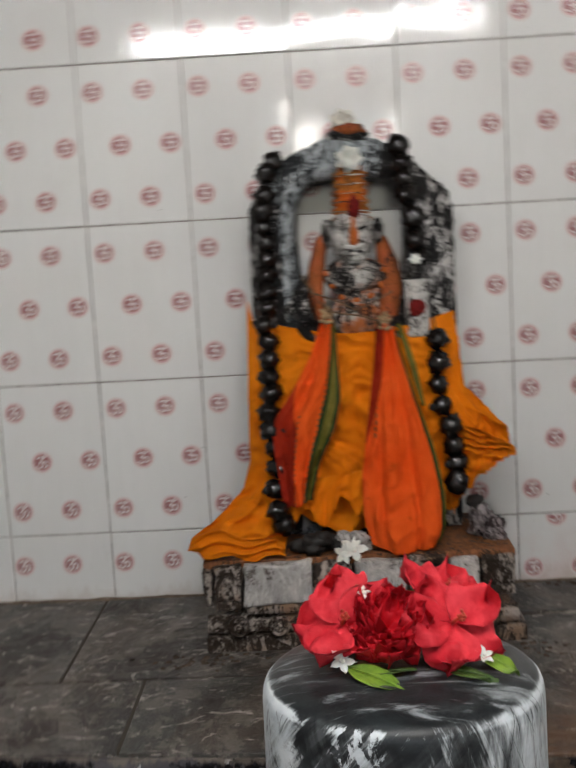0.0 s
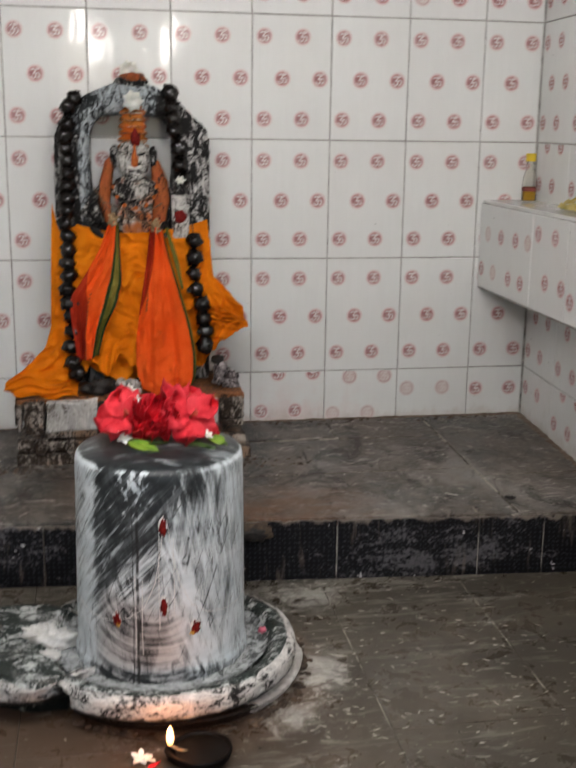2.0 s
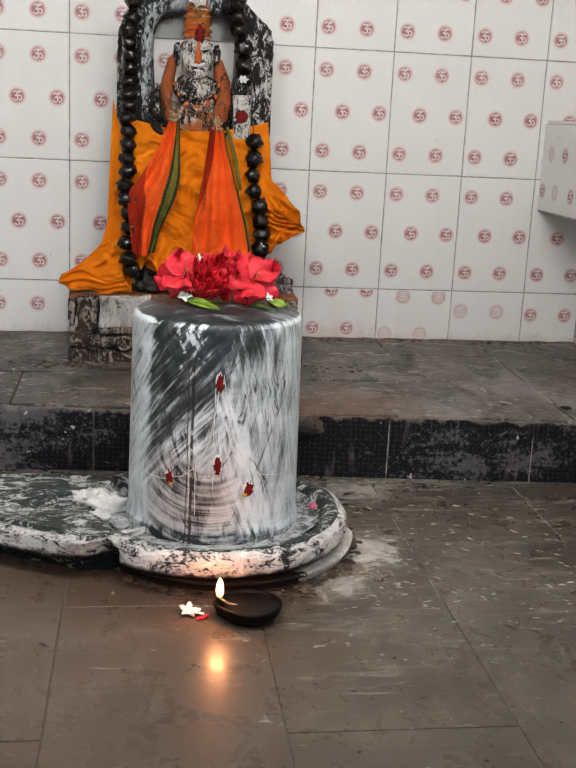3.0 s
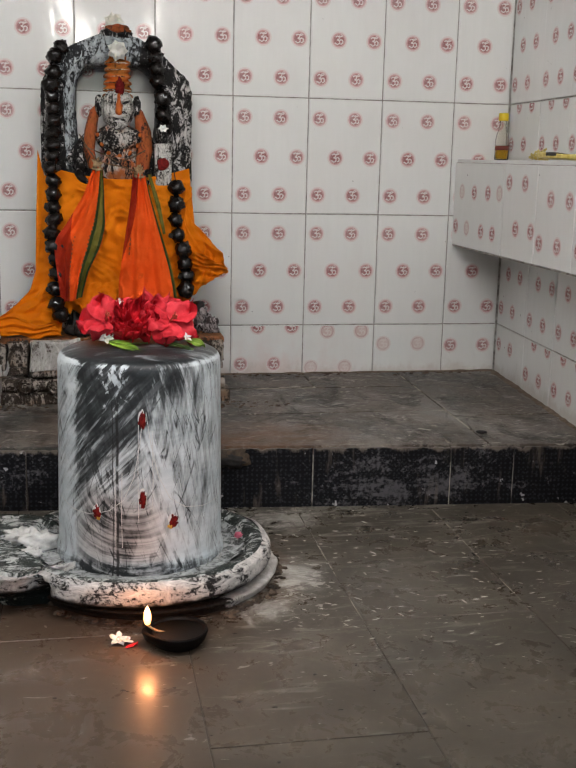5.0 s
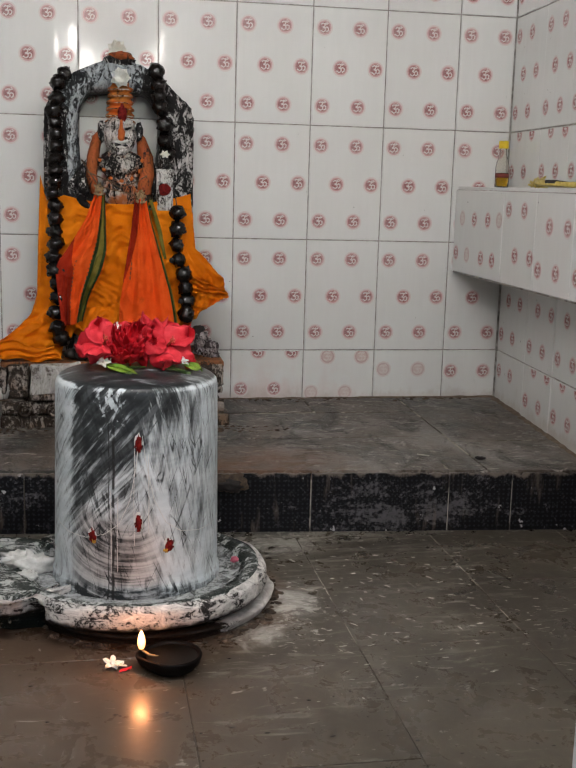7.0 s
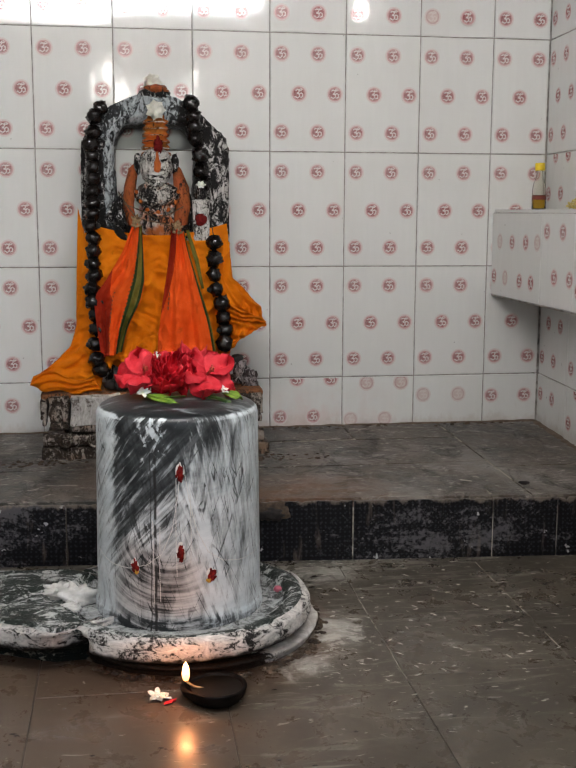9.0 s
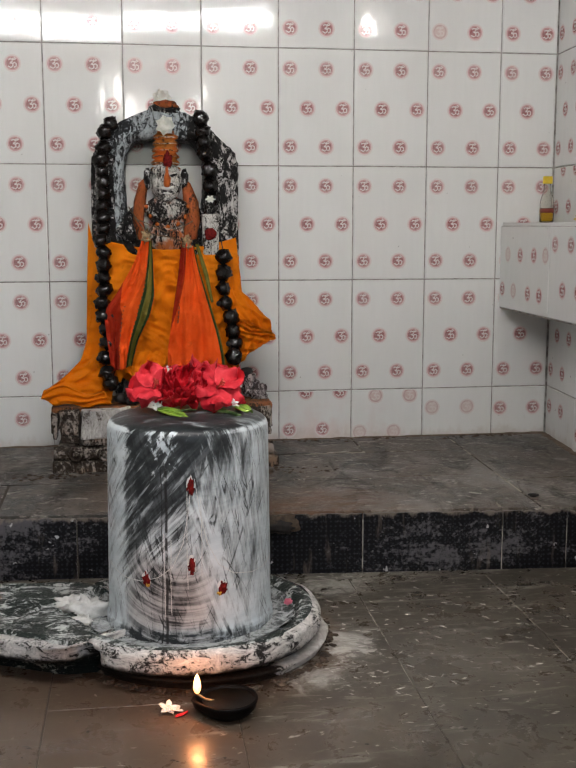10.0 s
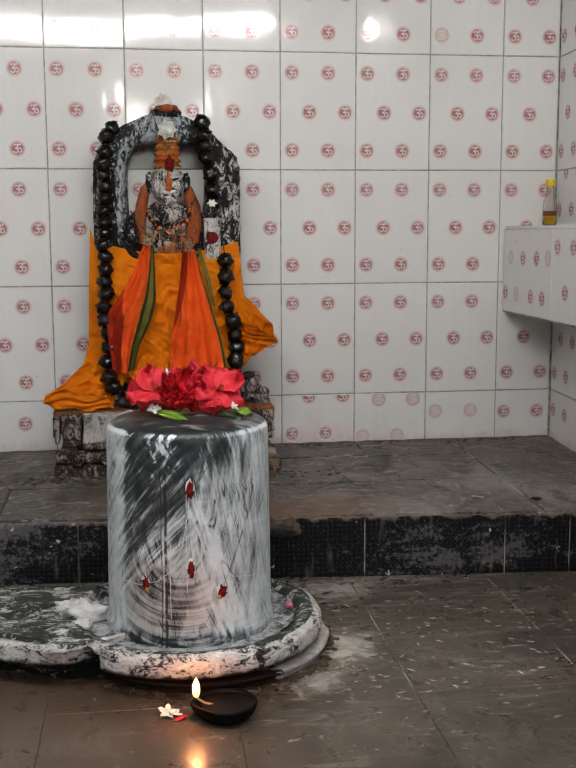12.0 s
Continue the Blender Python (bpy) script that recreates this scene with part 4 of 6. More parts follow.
        if abs(ang) > 10:
            # a smear of turmeric under the outer dabs
            side = -1 if ang > 0 else 0.4
            part("yellow_smear", blob(c + t @ Vector((side * w * 0.7, 0.0004, -h * 0.75)), (w * 0.75, 0.0019, h * 0.42), 14, 0.8, seed=z * 17, freq=2.2, turn=t), TURMERIC, ring_part, "yellow turmeric smear", True)
    # thin dried runs of milk that hang across the shaft like threads
    def run(points):
        pts = []
        for (a0, z0), (a1, z1) in zip(points, points[1:]):
            for k in range(6):
                f = k / 6
                a, z = radians(a0 + (a1 - a0) * f), z0 + (z1 - z0) * f
                rr = 0.1392 if z < 0.16 else 0.1392 - 0.0003 * (z - 0.15) / 0.025
                pts.append((rr * math.sin(a), -rr * math.cos(a), z))
        part("milk_run", tube(pts, [0.0005] * len(pts), 5), ASH, top, smooth=True)

    run([(-75, 0.190), (-55, 0.178), (-38, 0.177), (-24, 0.187), (-14, 0.206), (-7, 0.245), (-3, 0.300), (-1, 0.350)])
    run([(1, 0.350), (4, 0.300), (9, 0.245), (17, 0.206), (28, 0.188), (44, 0.181), (62, 0.182), (80, 0.190)])
    run([(-4, 0.33), (-4.5, 0.24), (-4, 0.155)])
    run([(5, 0.32), (5.5, 0.24), (5, 0.18)])
    run([(-20, 0.26), (-19.5, 0.18), (-19.5, 0.11)])
    run([(-15, 0.25), (-15.5, 0.18), (-15, 0.115)])
    # clumps of ash paste on the plinth and at the foot
    rnd = random.Random(4)
    for x, y, r in ((-0.178, 0.01, 0.036), (-0.205, 0.035, 0.028), (-0.185, -0.045, 0.018)):
        part("ash_clump", blob((x, y, 0.088), (r, r * 0.6, r * 0.55), 20, 0.9, seed=rnd.random() * 9, freq=3.5), ASH, top, "", True)
    return top


stone_linga()
rnd = random.Random(17)
bm = bmesh.new()
for k in range(150):
    a = rnd.uniform(-150, 40)
    rr = 0.222 + abs(rnd.gauss(0, 0.006))
    if a < -136:
        rr -= 0.02
    s = rnd.uniform(0.003, 0.009)
    blob((LX + 0.021 + rr * math.cos(radians(a)), LY + 0.024 + rr * math.sin(radians(a)), FLOOR), (s, s * 0.8, s * 0.6), 7, 0.8, bm, 0, k)
thing("mud_crust", "brown crust of crumbled mud round the plinth foot", "mud", kind="stuff", bm=bm, material=plain("crumbled_mud", (0.022, 0.015, 0.010), (0.11, 0.075, 0.05), 0.9, 40, 0.6))


# ---- pedestal and idol ----
def pedestal():
    ped = thing("pedestal", "carved weathered stone pedestal washed with lime and kumkum", "pedestal", at=(-0.317, -0.16, 0.158))
    W = 0.268
    part("foot", box(-W, W + 0.01, -0.142, 0.13, -0.003, 0.032, 0.008), CARVED, ped)
    part("recess", box(-W + 0.05, W - 0.05, -0.055, 0.12, 0.03, 0.122, 0.004), CARVED, ped)
    part("lower_moulding", tube([(-W + 0.005, -0.128, 0.048), (W - 0.005, -0.128, 0.048)], [0.0175, 0.0175], 12), CARVED, ped)
    for x in (-0.21, -0.142, -0.07, 0.0, 0.07, 0.142, 0.21):
        bm = lathe([(0.0, 0.012), (0.006, 0.012), (0.009, 0.007), (0.014, 0.010), (0.019, 0.005), (0.019, -0.004), (0.0, -0.004)], 14)
        bmesh.ops.rotate(bm, verts=bm.verts, matrix=Matrix.Rotation(radians(90), 3, "X"))
        bmesh.ops.translate(bm, verts=bm.verts, vec=(x, -0.146, 0.048))
        part("rosette", bm, CARVED, ped)
    x = -W
    rnd = random.Random(2)
    for k, w in enumerate((0.018, 0.052, 0.118, 0.07, 0.09, 0.07, 0.052, 0.062)):
        proud = (0.0, 0.008, 0.016, 0.006, 0.014, 0.004, 0.010, 0.0)[k]
        drop = (0.0, 0.006, 0.012, 0.0, 0.01, 0.0, 0.006, 0.0)[k]
        m = CARVED_WHITE if k in (2, 4, 6) else CARVED
        bm = box(x + 0.002, x + w - 0.002, -0.136 - proud, -0.08, 0.098 - drop, 0.152 + 0.003 * (k % 3), 0.006)
        bmesh.ops.subdivide_edges(bm, edges=bm.edges[:], cuts=2, use_grid_fill=True)
        for v in bm.verts:
            v.co += Vector((0.6, 1, 0.8)) * (0.008 * noise.noise(v.co * 38) + 0.004 * noise.noise(v.co * 110))
        block = part("block", bm, m, ped, "lime-washed carved block" if k in (2, 4, 6) else "", True)
        part("block_lip", box(x + 0.004, x + w - 0.004, -0.136 - proud, -0.09, 0.082 - drop, 0.099 - drop, 0.005), CARVED, block)
        x += w
    bm = box(-W + 0.002, W - 0.006, -0.134, 0.12, 0.146, 0.161, 0.004)
    bmesh.ops.subdivide_edges(bm, edges=bm.edges[:], cuts=3, use_grid_fill=True)
    for v in bm.verts:
        v.co.z += noise.noise(v.co * 30) * 0.002
        v.co.y += noise.noise(v.co * 22 + Vector((3, 0, 0))) * 0.004
    part("top_slab", bm, CARVED_RED, ped, "kumkum-stained top slab", True)
    # worn carved beast at the end of the top
    bm = blob((0.222, -0.04, 0.182), (0.024, 0.030, 0.022), 18, 0.8, seed=2.0)
    blob((0.212, -0.06, 0.204), (0.017, 0.018, 0.022), 14, 0.6, bm, seed=5.0)
    blob((0.238, -0.068, 0.176), (0.020, 0.016, 0.024), 14, 0.7, bm, seed=7.0)
    blob((0.206, -0.06, 0.226), (0.015, 0.013, 0.012), 12, 0.5, bm, 1, seed=8.0)
    part("worn_carving", bm, [CARVED_MAUVE, DRIED], ped, "small worn mauve-grey carved beast", True)


pedestal()


def idol():
    """Standing deity under an arch, as one plain mesh."""
    bm = bmesh.new()
    CX = -0.302
    # horseshoe frame: outer and inner outline, both run from the left foot over the top to the right foot
    outer = [(-0.180, 0.32), (-0.181, 0.45), (-0.182, 0.60), (-0.182, 0.75), (-0.181, 0.86), (-0.178, 0.905), (-0.160, 0.945), (-0.135, 0.975), (-0.105, 0.998),
             (-0.06, 1.018), (-0.02, 1.032), (0.02, 1.032), (0.06, 1.016), (0.10, 0.990), (0.135, 0.962), (0.168, 0.930), (0.181, 0.905), (0.182, 0.86), (0.183, 0.75),
             (0.183, 0.60), (0.182, 0.45), (0.180, 0.32)]
    inner = [(-0.078, 0.32), (-0.082, 0.45), (-0.086, 0.60), (-0.090, 0.72), (-0.096, 0.82), (-0.100, 0.87), (-0.097, 0.905), (-0.088, 0.93), (-0.07, 0.95),
             (-0.045, 0.952), (-0.015, 0.957), (0.015, 0.957), (0.045, 0.952), (0.07, 0.95), (0.086, 0.93), (0.096, 0.905), (0.099, 0.87), (0.097, 0.82), (0.092, 0.72),
             (0.088, 0.60), (0.084, 0.45), (0.08, 0.32)]

    def dense(line):
        out = []
        for (x0, z0), (x1, z1) in zip(line, line[1:]):
            for k in range(5):
                out.append((x0 + (x1 - x0) * k / 5, z0 + (z1 - z0) * k / 5))
        return out + [line[-1]]

    outer, inner = dense(outer), dense(inner)
    M = 12
    front, back = [], []
    for (xo, zo), (xi, zi) in zip(outer, inner):
        rf, rb = [], []
        for j in range(M + 1):
            s = j / M
            x, z = CX + xo + (xi - xo) * s, zo + (zi - zo) * s
            crown = 0.012 * math.sin(math.pi * min(1, s * 1.0)) + (0.010 if 0.62 < s < 0.95 else 0.0)
            carve = noise.noise(Vector((x * 42, z * 42, 0.3))) * 0.008 + noise.noise(Vector((x * 110, z * 110, 2))) * 0.004
            rf.append(bm.verts.new((x, -0.128 - crown - carve * (0.4 if s in (0, 1) else 1), z)))
            rb.append(bm.verts.new((x, -0.018, z)))
        front.append(rf)
        back.append(rb)
    for i in range(len(outer) - 1):
        top = i > 28 and i < 68
        for j in range(M):
            f = bm.faces.new((front[i][j], front[i + 1][j], front[i + 1][j + 1], front[i][j + 1]))
            f.material_index = 1 if (top and j < 12 and i < 61) or (j >= 8 and i < 40) else 0
            bm.faces.new((back[i][j], back[i][j + 1], back[i + 1][j + 1], back[i + 1][j]))
        for j in (0, M):
            bm.faces.new((front[i][j], front[i + 1][j], back[i + 1][j], back[i][j]))
    # mats: 0 frame stone, 1 grey ash, 2 painted face, 3 vermilion, 4 dried vermilion, 5 red mark
    # crown: ringed cone of vermilion
    prof = [(0.030, 0.868)]
    for k in range(6):
        z = 0.875 + k * 0.0155
        r = 0.0355 - k * 0.0012
        prof += [(r - 0.007, z), (r, z + 0.003), (r + 0.001, z + 0.008), (r - 0.003, z + 0.0115), (r - 0.007, z + 0.014)]
    prof += [(0.024, 0.974), (0.0, 0.985)]
    lathe(prof, 22, (CX + 0.002, -0.138), bm, 7, squash=0.85)
    for k in range(6):
        z, r = 0.875 + k * 0.0155, 0.0355 - k * 0.0012
        lathe([(r - 0.001, z + 0.004), (r + 0.0022, z + 0.006), (r - 0.001, z + 0.0085)], 22, (CX + 0.002, -0.138), bm, 6, squash=0.85)
    # head, brow, nose, chin, lips, ears
    blob((CX + 0.002, -0.150, 0.852), (0.040, 0.036, 0.050), 20, 0.06, bm, 2, 1.0)
    blob((CX + 0.002, -0.160, 0.878), (0.034, 0.026, 0.014), 14, 0.1, bm, 2, 3.0)
    blob((CX + 0.004, -0.187, 0.852), (0.0085, 0.010, 0.017), 12, 0.1, bm, 3, 2.0)
    blob((CX + 0.007, -0.180, 0.902), (0.0090, 0.0060, 0.018), 14, 0.9, bm, 5, 2.0)
    tube([(CX + 0.004, -0.182, 0.886), (CX + 0.004, -0.188, 0.872), (CX + 0.004, -0.193, 0.858), (CX + 0.004, -0.188, 0.848)], [0.003, 0.0055, 0.0085, 0.004], 10, bm, 3)
    for z, w, r in ((0.835, 0.024, 0.0036), (0.824, 0.026, 0.0030)):
        tube([(CX + 0.003 - w, -0.160, z + 0.010), (CX + 0.003 - w * 0.5, -0.182, z + 0.001), (CX + 0.003, -0.190, z - 0.002), (CX + 0.003 + w * 0.5, -0.182, z + 0.001), (CX + 0.003 + w, -0.160, z + 0.010)], [r * 0.5, r, r, r, r * 0.5], 8, bm, 8)
    for s in (-1, 1):
        blob((CX + 0.002 + s * 0.017, -0.180, 0.868), (0.010, 0.006, 0.0055), 12, 0.0, bm, 2, 2.0)
        blob((CX + 0.002 + s * 0.017, -0.184, 0.866), (0.0055, 0.004, 0.003), 10, 0.0, bm, 0, 2.0)
        blob((CX + 0.002 + s * 0.045, -0.142, 0.858), (0.010, 0.014, 0.026), 12, 0.3, bm, 0, 4.0 + s)
        blob((CX + 0.002 + s * 0.022, -0.178, 0.846), (0.012, 0.008, 0.012), 12, 0.1, bm, 2, 2.0)
    blob((CX + 0.004, -0.184, 0.826), (0.016, 0.006, 0.0045), 12, 0.1, bm, 0, 6.0)
    blob((CX + 0.004, -0.178, 0.814), (0.018, 0.012, 0.011), 12, 0.1, bm, 2, 7.0)
    # neck, chest, waist
    tube([(CX + 0.002, -0.14, 0.82), (CX + 0.002, -0.14, 0.79)], [0.026, 0.030], 14, bm, 0)
    blob((CX + 0.004, -0.147, 0.782), (0.056, 0.036, 0.034), 20, 0.2, bm, 6, 9.0)
    blob((CX + 0.004, -0.146, 0.715), (0.046, 0.036, 0.052), 20, 0.2, bm, 6, 10.0)
    blob((CX + 0.0, -0.140, 0.665), (0.075, 0.034, 0.055), 20, 0.2, bm, 0, 11.0)
    blob((CX + 0.0, -0.150, 0.560), (0.09, 0.028, 0.13), 20, 0.1, bm, 0, 12.0)
    blob((CX + 0.0, -0.150, 0.420), (0.085, 0.028, 0.11), 20, 0.1, bm, 0, 13.0)
    # garland of beads carved round the neck
    for k in range(13):
        a = math.pi * (k / 12)
        blob((CX + 0.004 + 0.05 * math.cos(a), -0.178 + 0.012 * abs(math.cos(a)), 0.792 - 0.05 * math.sin(a)), (0.005, 0.004, 0.005), 8, 0.2, bm, 6 if k % 2 else 3, k)
    # shoulders and arms
    for s in (-1, 1):
        m = 4
        tube([(CX + s * 0.046, -0.138, 0.862), (CX + s * 0.053, -0.140, 0.845), (CX + s * 0.064, -0.144, 0.80), (CX + s * 0.066, -0.150, 0.755), (CX + s * 0.056, -0.165, 0.70), (CX + s * 0.05, -0.168, 0.68)], [0.003, 0.011, 0.0170 + 0.002 * s, 0.0165 + 0.003 * s, 0.013 + 0.003 * s, 0.008], 14, bm, m)
        tube([(CX + s * 0.066, -0.165, 0.70), (CX + s * 0.078, -0.185, 0.678), (CX + s * 0.098, -0.178, 0.70)], [0.016, 0.014, 0.013], 12, bm, 0)
        blob((CX + s * 0.088, -0.150, 0.725), (0.016, 0.018, 0.03), 12, 0.4, bm, 0, 15 + s)
    # upper arms that hold the emblems, held out to the frame
    tube([(CX + 0.06, -0.13, 0.79), (CX + 0.098, -0.135, 0.76), (CX + 0.112, -0.15, 0.79)], [0.016, 0.014, 0.012], 10, bm, 0)
    tube([(CX - 0.06, -0.13, 0.79), (CX - 0.10, -0.135, 0.75), (CX - 0.118, -0.15, 0.72)], [0.016, 0.014, 0.012], 10, bm, 0)
    # slab emblem beside the hip, with its red mark
    box(CX + 0.086, CX + 0.128, -0.196, -0.135, 0.672, 0.772, 0.004, bm, 2)
    blob((CX + 0.107, -0.196, 0.724), (0.016, 0.004, 0.015), 12, 0.3, bm, 5, 3.3)
    blob((CX + 0.108, -0.17, 0.790), (0.015, 0.016, 0.022), 12, 0.35, bm, 0, 3.9)
    # finial
    blob((CX + 0.0, -0.12, 1.028), (0.040, 0.022, 0.014), 14, 0.4, bm, 0, 1.4)
    blob((CX + 0.004, -0.126, 1.037), (0.030, 0.020, 0.012), 14, 0.3, bm, 4, 2.4)
    for v in bm.verts:
        q = v.co
        k = 0.0030 * noise.noise(q * 70) + 0.0022 * noise.noise(q * 160 + Vector((3, 1, 2)))
        v.co = q + Vector((k, -abs(k) * 0.6, 0.7 * k))
    thing("idol", "black stone idol under an arch, smeared with ash and vermilion", "statue", bm=bm, material=[IDOL, IDOL_GREY, IDOL_FACE, SINDOOR, IDOL_ARM, KUMKUM, IDOL_CHEST, IDOL_CROWN, ASH], smooth=True)


idol()


# ---- cloths on the idol ----
def fold(freq, amp, skew=0.0, seed=0.0):
    def f(s, t):
        u = s + skew * t
        w = math.sin(u * freq * 6.283 + 2.2 * noise.noise(Vector((s * 3, t * 2.5, seed))))
        return amp * (0.4 + 0.6 * t) * w + amp * 0.8 * noise.noise(Vector((s * 7, t * 6, seed + 5)))
    return f


def skirt_folds(s, t):
    u = s * 6.283
    across = math.sin(t * 38 + 3.0 * math.sin(u) + 3 * noise.noise(Vector((s * 4, t * 4, 2)))) * 0.0035 * (1 - abs(2 * s - 1))
    fine = 0.0025 * math.sin(t * 90 + 14 * noise.noise(Vector((s * 5, t * 5, 8)))) * max(0.0, math.sin(math.pi * s)) + 0.003 * noise.noise(Vector((s * 16, t * 20, 4)))
    return across * 1.8 + fine + fold(7, 0.008, 0.1, 3)(s, t) + 0.03 * math.sin(math.pi * s) ** 0.6


skirt = thing("skirt_cloth", "marigold cotton cloth wrapped round the idol's lower half", "cloth")
bm = drape([(0, -0.472), (0.3, -0.484), (0.6, -0.492), (0.8, -0.50), (1, -0.52)], [(0, -0.130), (0.25, -0.122), (0.5, -0.112), (0.7, -0.118), (1, -0.15)],
           lambda s: 0.715 - 0.028 * math.sin(math.pi * s), lambda s: 0.368 + 0.02 * math.sin(s * 9) - 0.012 * s,
           lambda s, t: -0.168 - 0.028 * t, skirt_folds, 110, 96, crease=0.011)
part("wrapped_cloth", bm, YELLOW_CLOTH, skirt, smooth=True)
# shoulder of cloth on the frame's left edge
bm = drape([(0, -0.490), (0.5, -0.497), (1, -0.502)], [(0, -0.470), (0.5, -0.40), (1, -0.42)], lambda s: 0.752 - 0.09 * s, lambda s: 0.43,
           lambda s, t: -0.172 - 0.014 * t, fold(3, 0.004, 0.2, 7), 20, 40)
part("side_fall", bm, YELLOW_CLOTH, skirt, smooth=True)
# tail that spreads over the pedestal to a point
bm = drape([(0, -0.500), (0.35, -0.515), (0.6, -0.552), (0.8, -0.595), (0.88, -0.612), (1, -0.585)], [(0, -0.43), (0.3, -0.425), (1, -0.445)],
           lambda s: 0.47, lambda s: 0.326 + 0.012 * math.sin(s * 5),
           lambda s, t: -0.185 - 0.085 * t ** 1.5 + 0.02 * abs(s - 0.6), lambda s, t: 0.009 * math.sin(t * 38 + s * 5 + 2 * noise.noise(Vector((s * 4, t * 4, 6)))) * t + 0.007 * noise.noise(Vector((s * 9, t * 11, 1))) + 0.009 * math.sin(s * 16 + t * 4) * (1 - 0.5 * t) + 0.014 * math.sin(math.pi * s) * t, 60, 70, crease=0.012)
part("spread_tail", bm, YELLOW_CLOTH, skirt, smooth=True)
bm = bmesh.new()
drape([(0, -0.60), (0.5, -0.606), (1, -0.57)], [(0, -0.46), (1, -0.44)], lambda s: 0.358 + 0.012 * math.sin(s * 6), lambda s: 0.323 + 0.004 * math.sin(s * 9),
      lambda s, t: -0.285 - 0.012 * t, lambda s, t: 0.007 * math.sin(t * 16 + s * 7 + 2 * noise.noise(Vector((s * 5, t * 3, 2)))) + 0.006 * math.sin(s * 13) + 0.004 * noise.noise(Vector((s * 12, t * 8, 2))), 40, 24, 0.012, bm)
part("rolled_hem", bm, YELLOW_CLOTH, skirt, smooth=True)
# bunched knot of cloth on the other side
bm = drape([(0, -0.150), (0.5, -0.155), (1, -0.165)], [(0, -0.128), (0.35, -0.119), (0.5, -0.082), (0.68, -0.048), (0.78, -0.043), (0.9, -0.085), (1, -0.12)],
           lambda s: 0.690 - 0.02 * s, lambda s: 0.375 + 0.05 * s,
           lambda s, t: -0.178 - 0.02 * t, lambda s, t: 0.009 * math.sin(s * 9 + t * 19 + 4 * noise.noise(Vector((s * 3, t * 5, 9)))) * t + 0.005 * math.sin(s * 22 - t * 30 + 5 * noise.noise(Vector((s * 5, t * 5, 3)))) * t + 0.014 * math.sin(math.pi * s) * t, 60, 80, crease=0.015, fray=0.008)
part("bunched_side", bm, YELLOW_CLOTH, skirt, smooth=True)
bm = drape([(0, -0.165), (1, -0.15)], [(0, -0.092), (0.35, -0.050), (0.6, -0.040), (0.8, -0.078), (1, -0.112)], lambda s: 0.535 - 0.03 * s, lambda s: 0.368 + 0.075 * s,
           lambda s, t: -0.208 - 0.012 * t, lambda s, t: 0.009 * math.sin(t * 46 - s * 14 + 4 * noise.noise(Vector((s * 4, t * 4, 1)))) * (0.4 + s) + 0.006 * math.sin(t * 21 + s * 25) + 0.012 * math.sin(math.pi * s) + 0.008 * noise.noise(Vector((s * 9, t * 9, 3))), 64, 80, crease=0.018, fray=0.009)
part("crumpled_end", bm, YELLOW_CLOTH, skirt, smooth=True)
# fringed hem at the middle
bm = drape([(0, -0.455), (1, -0.42)], [(0, -0.30), (1, -0.31)], lambda s: 0.43 + 0.02 * s, lambda s: 0.368 + 0.022 * math.sin(s * 11) + 0.03 * s,
           lambda s, t: -0.226 - 0.03 * t, fold(6, 0.006, 0.25, 12), 40, 20)
part("fringed_hem", bm, YELLOW_CLOTH, skirt, smooth=True)


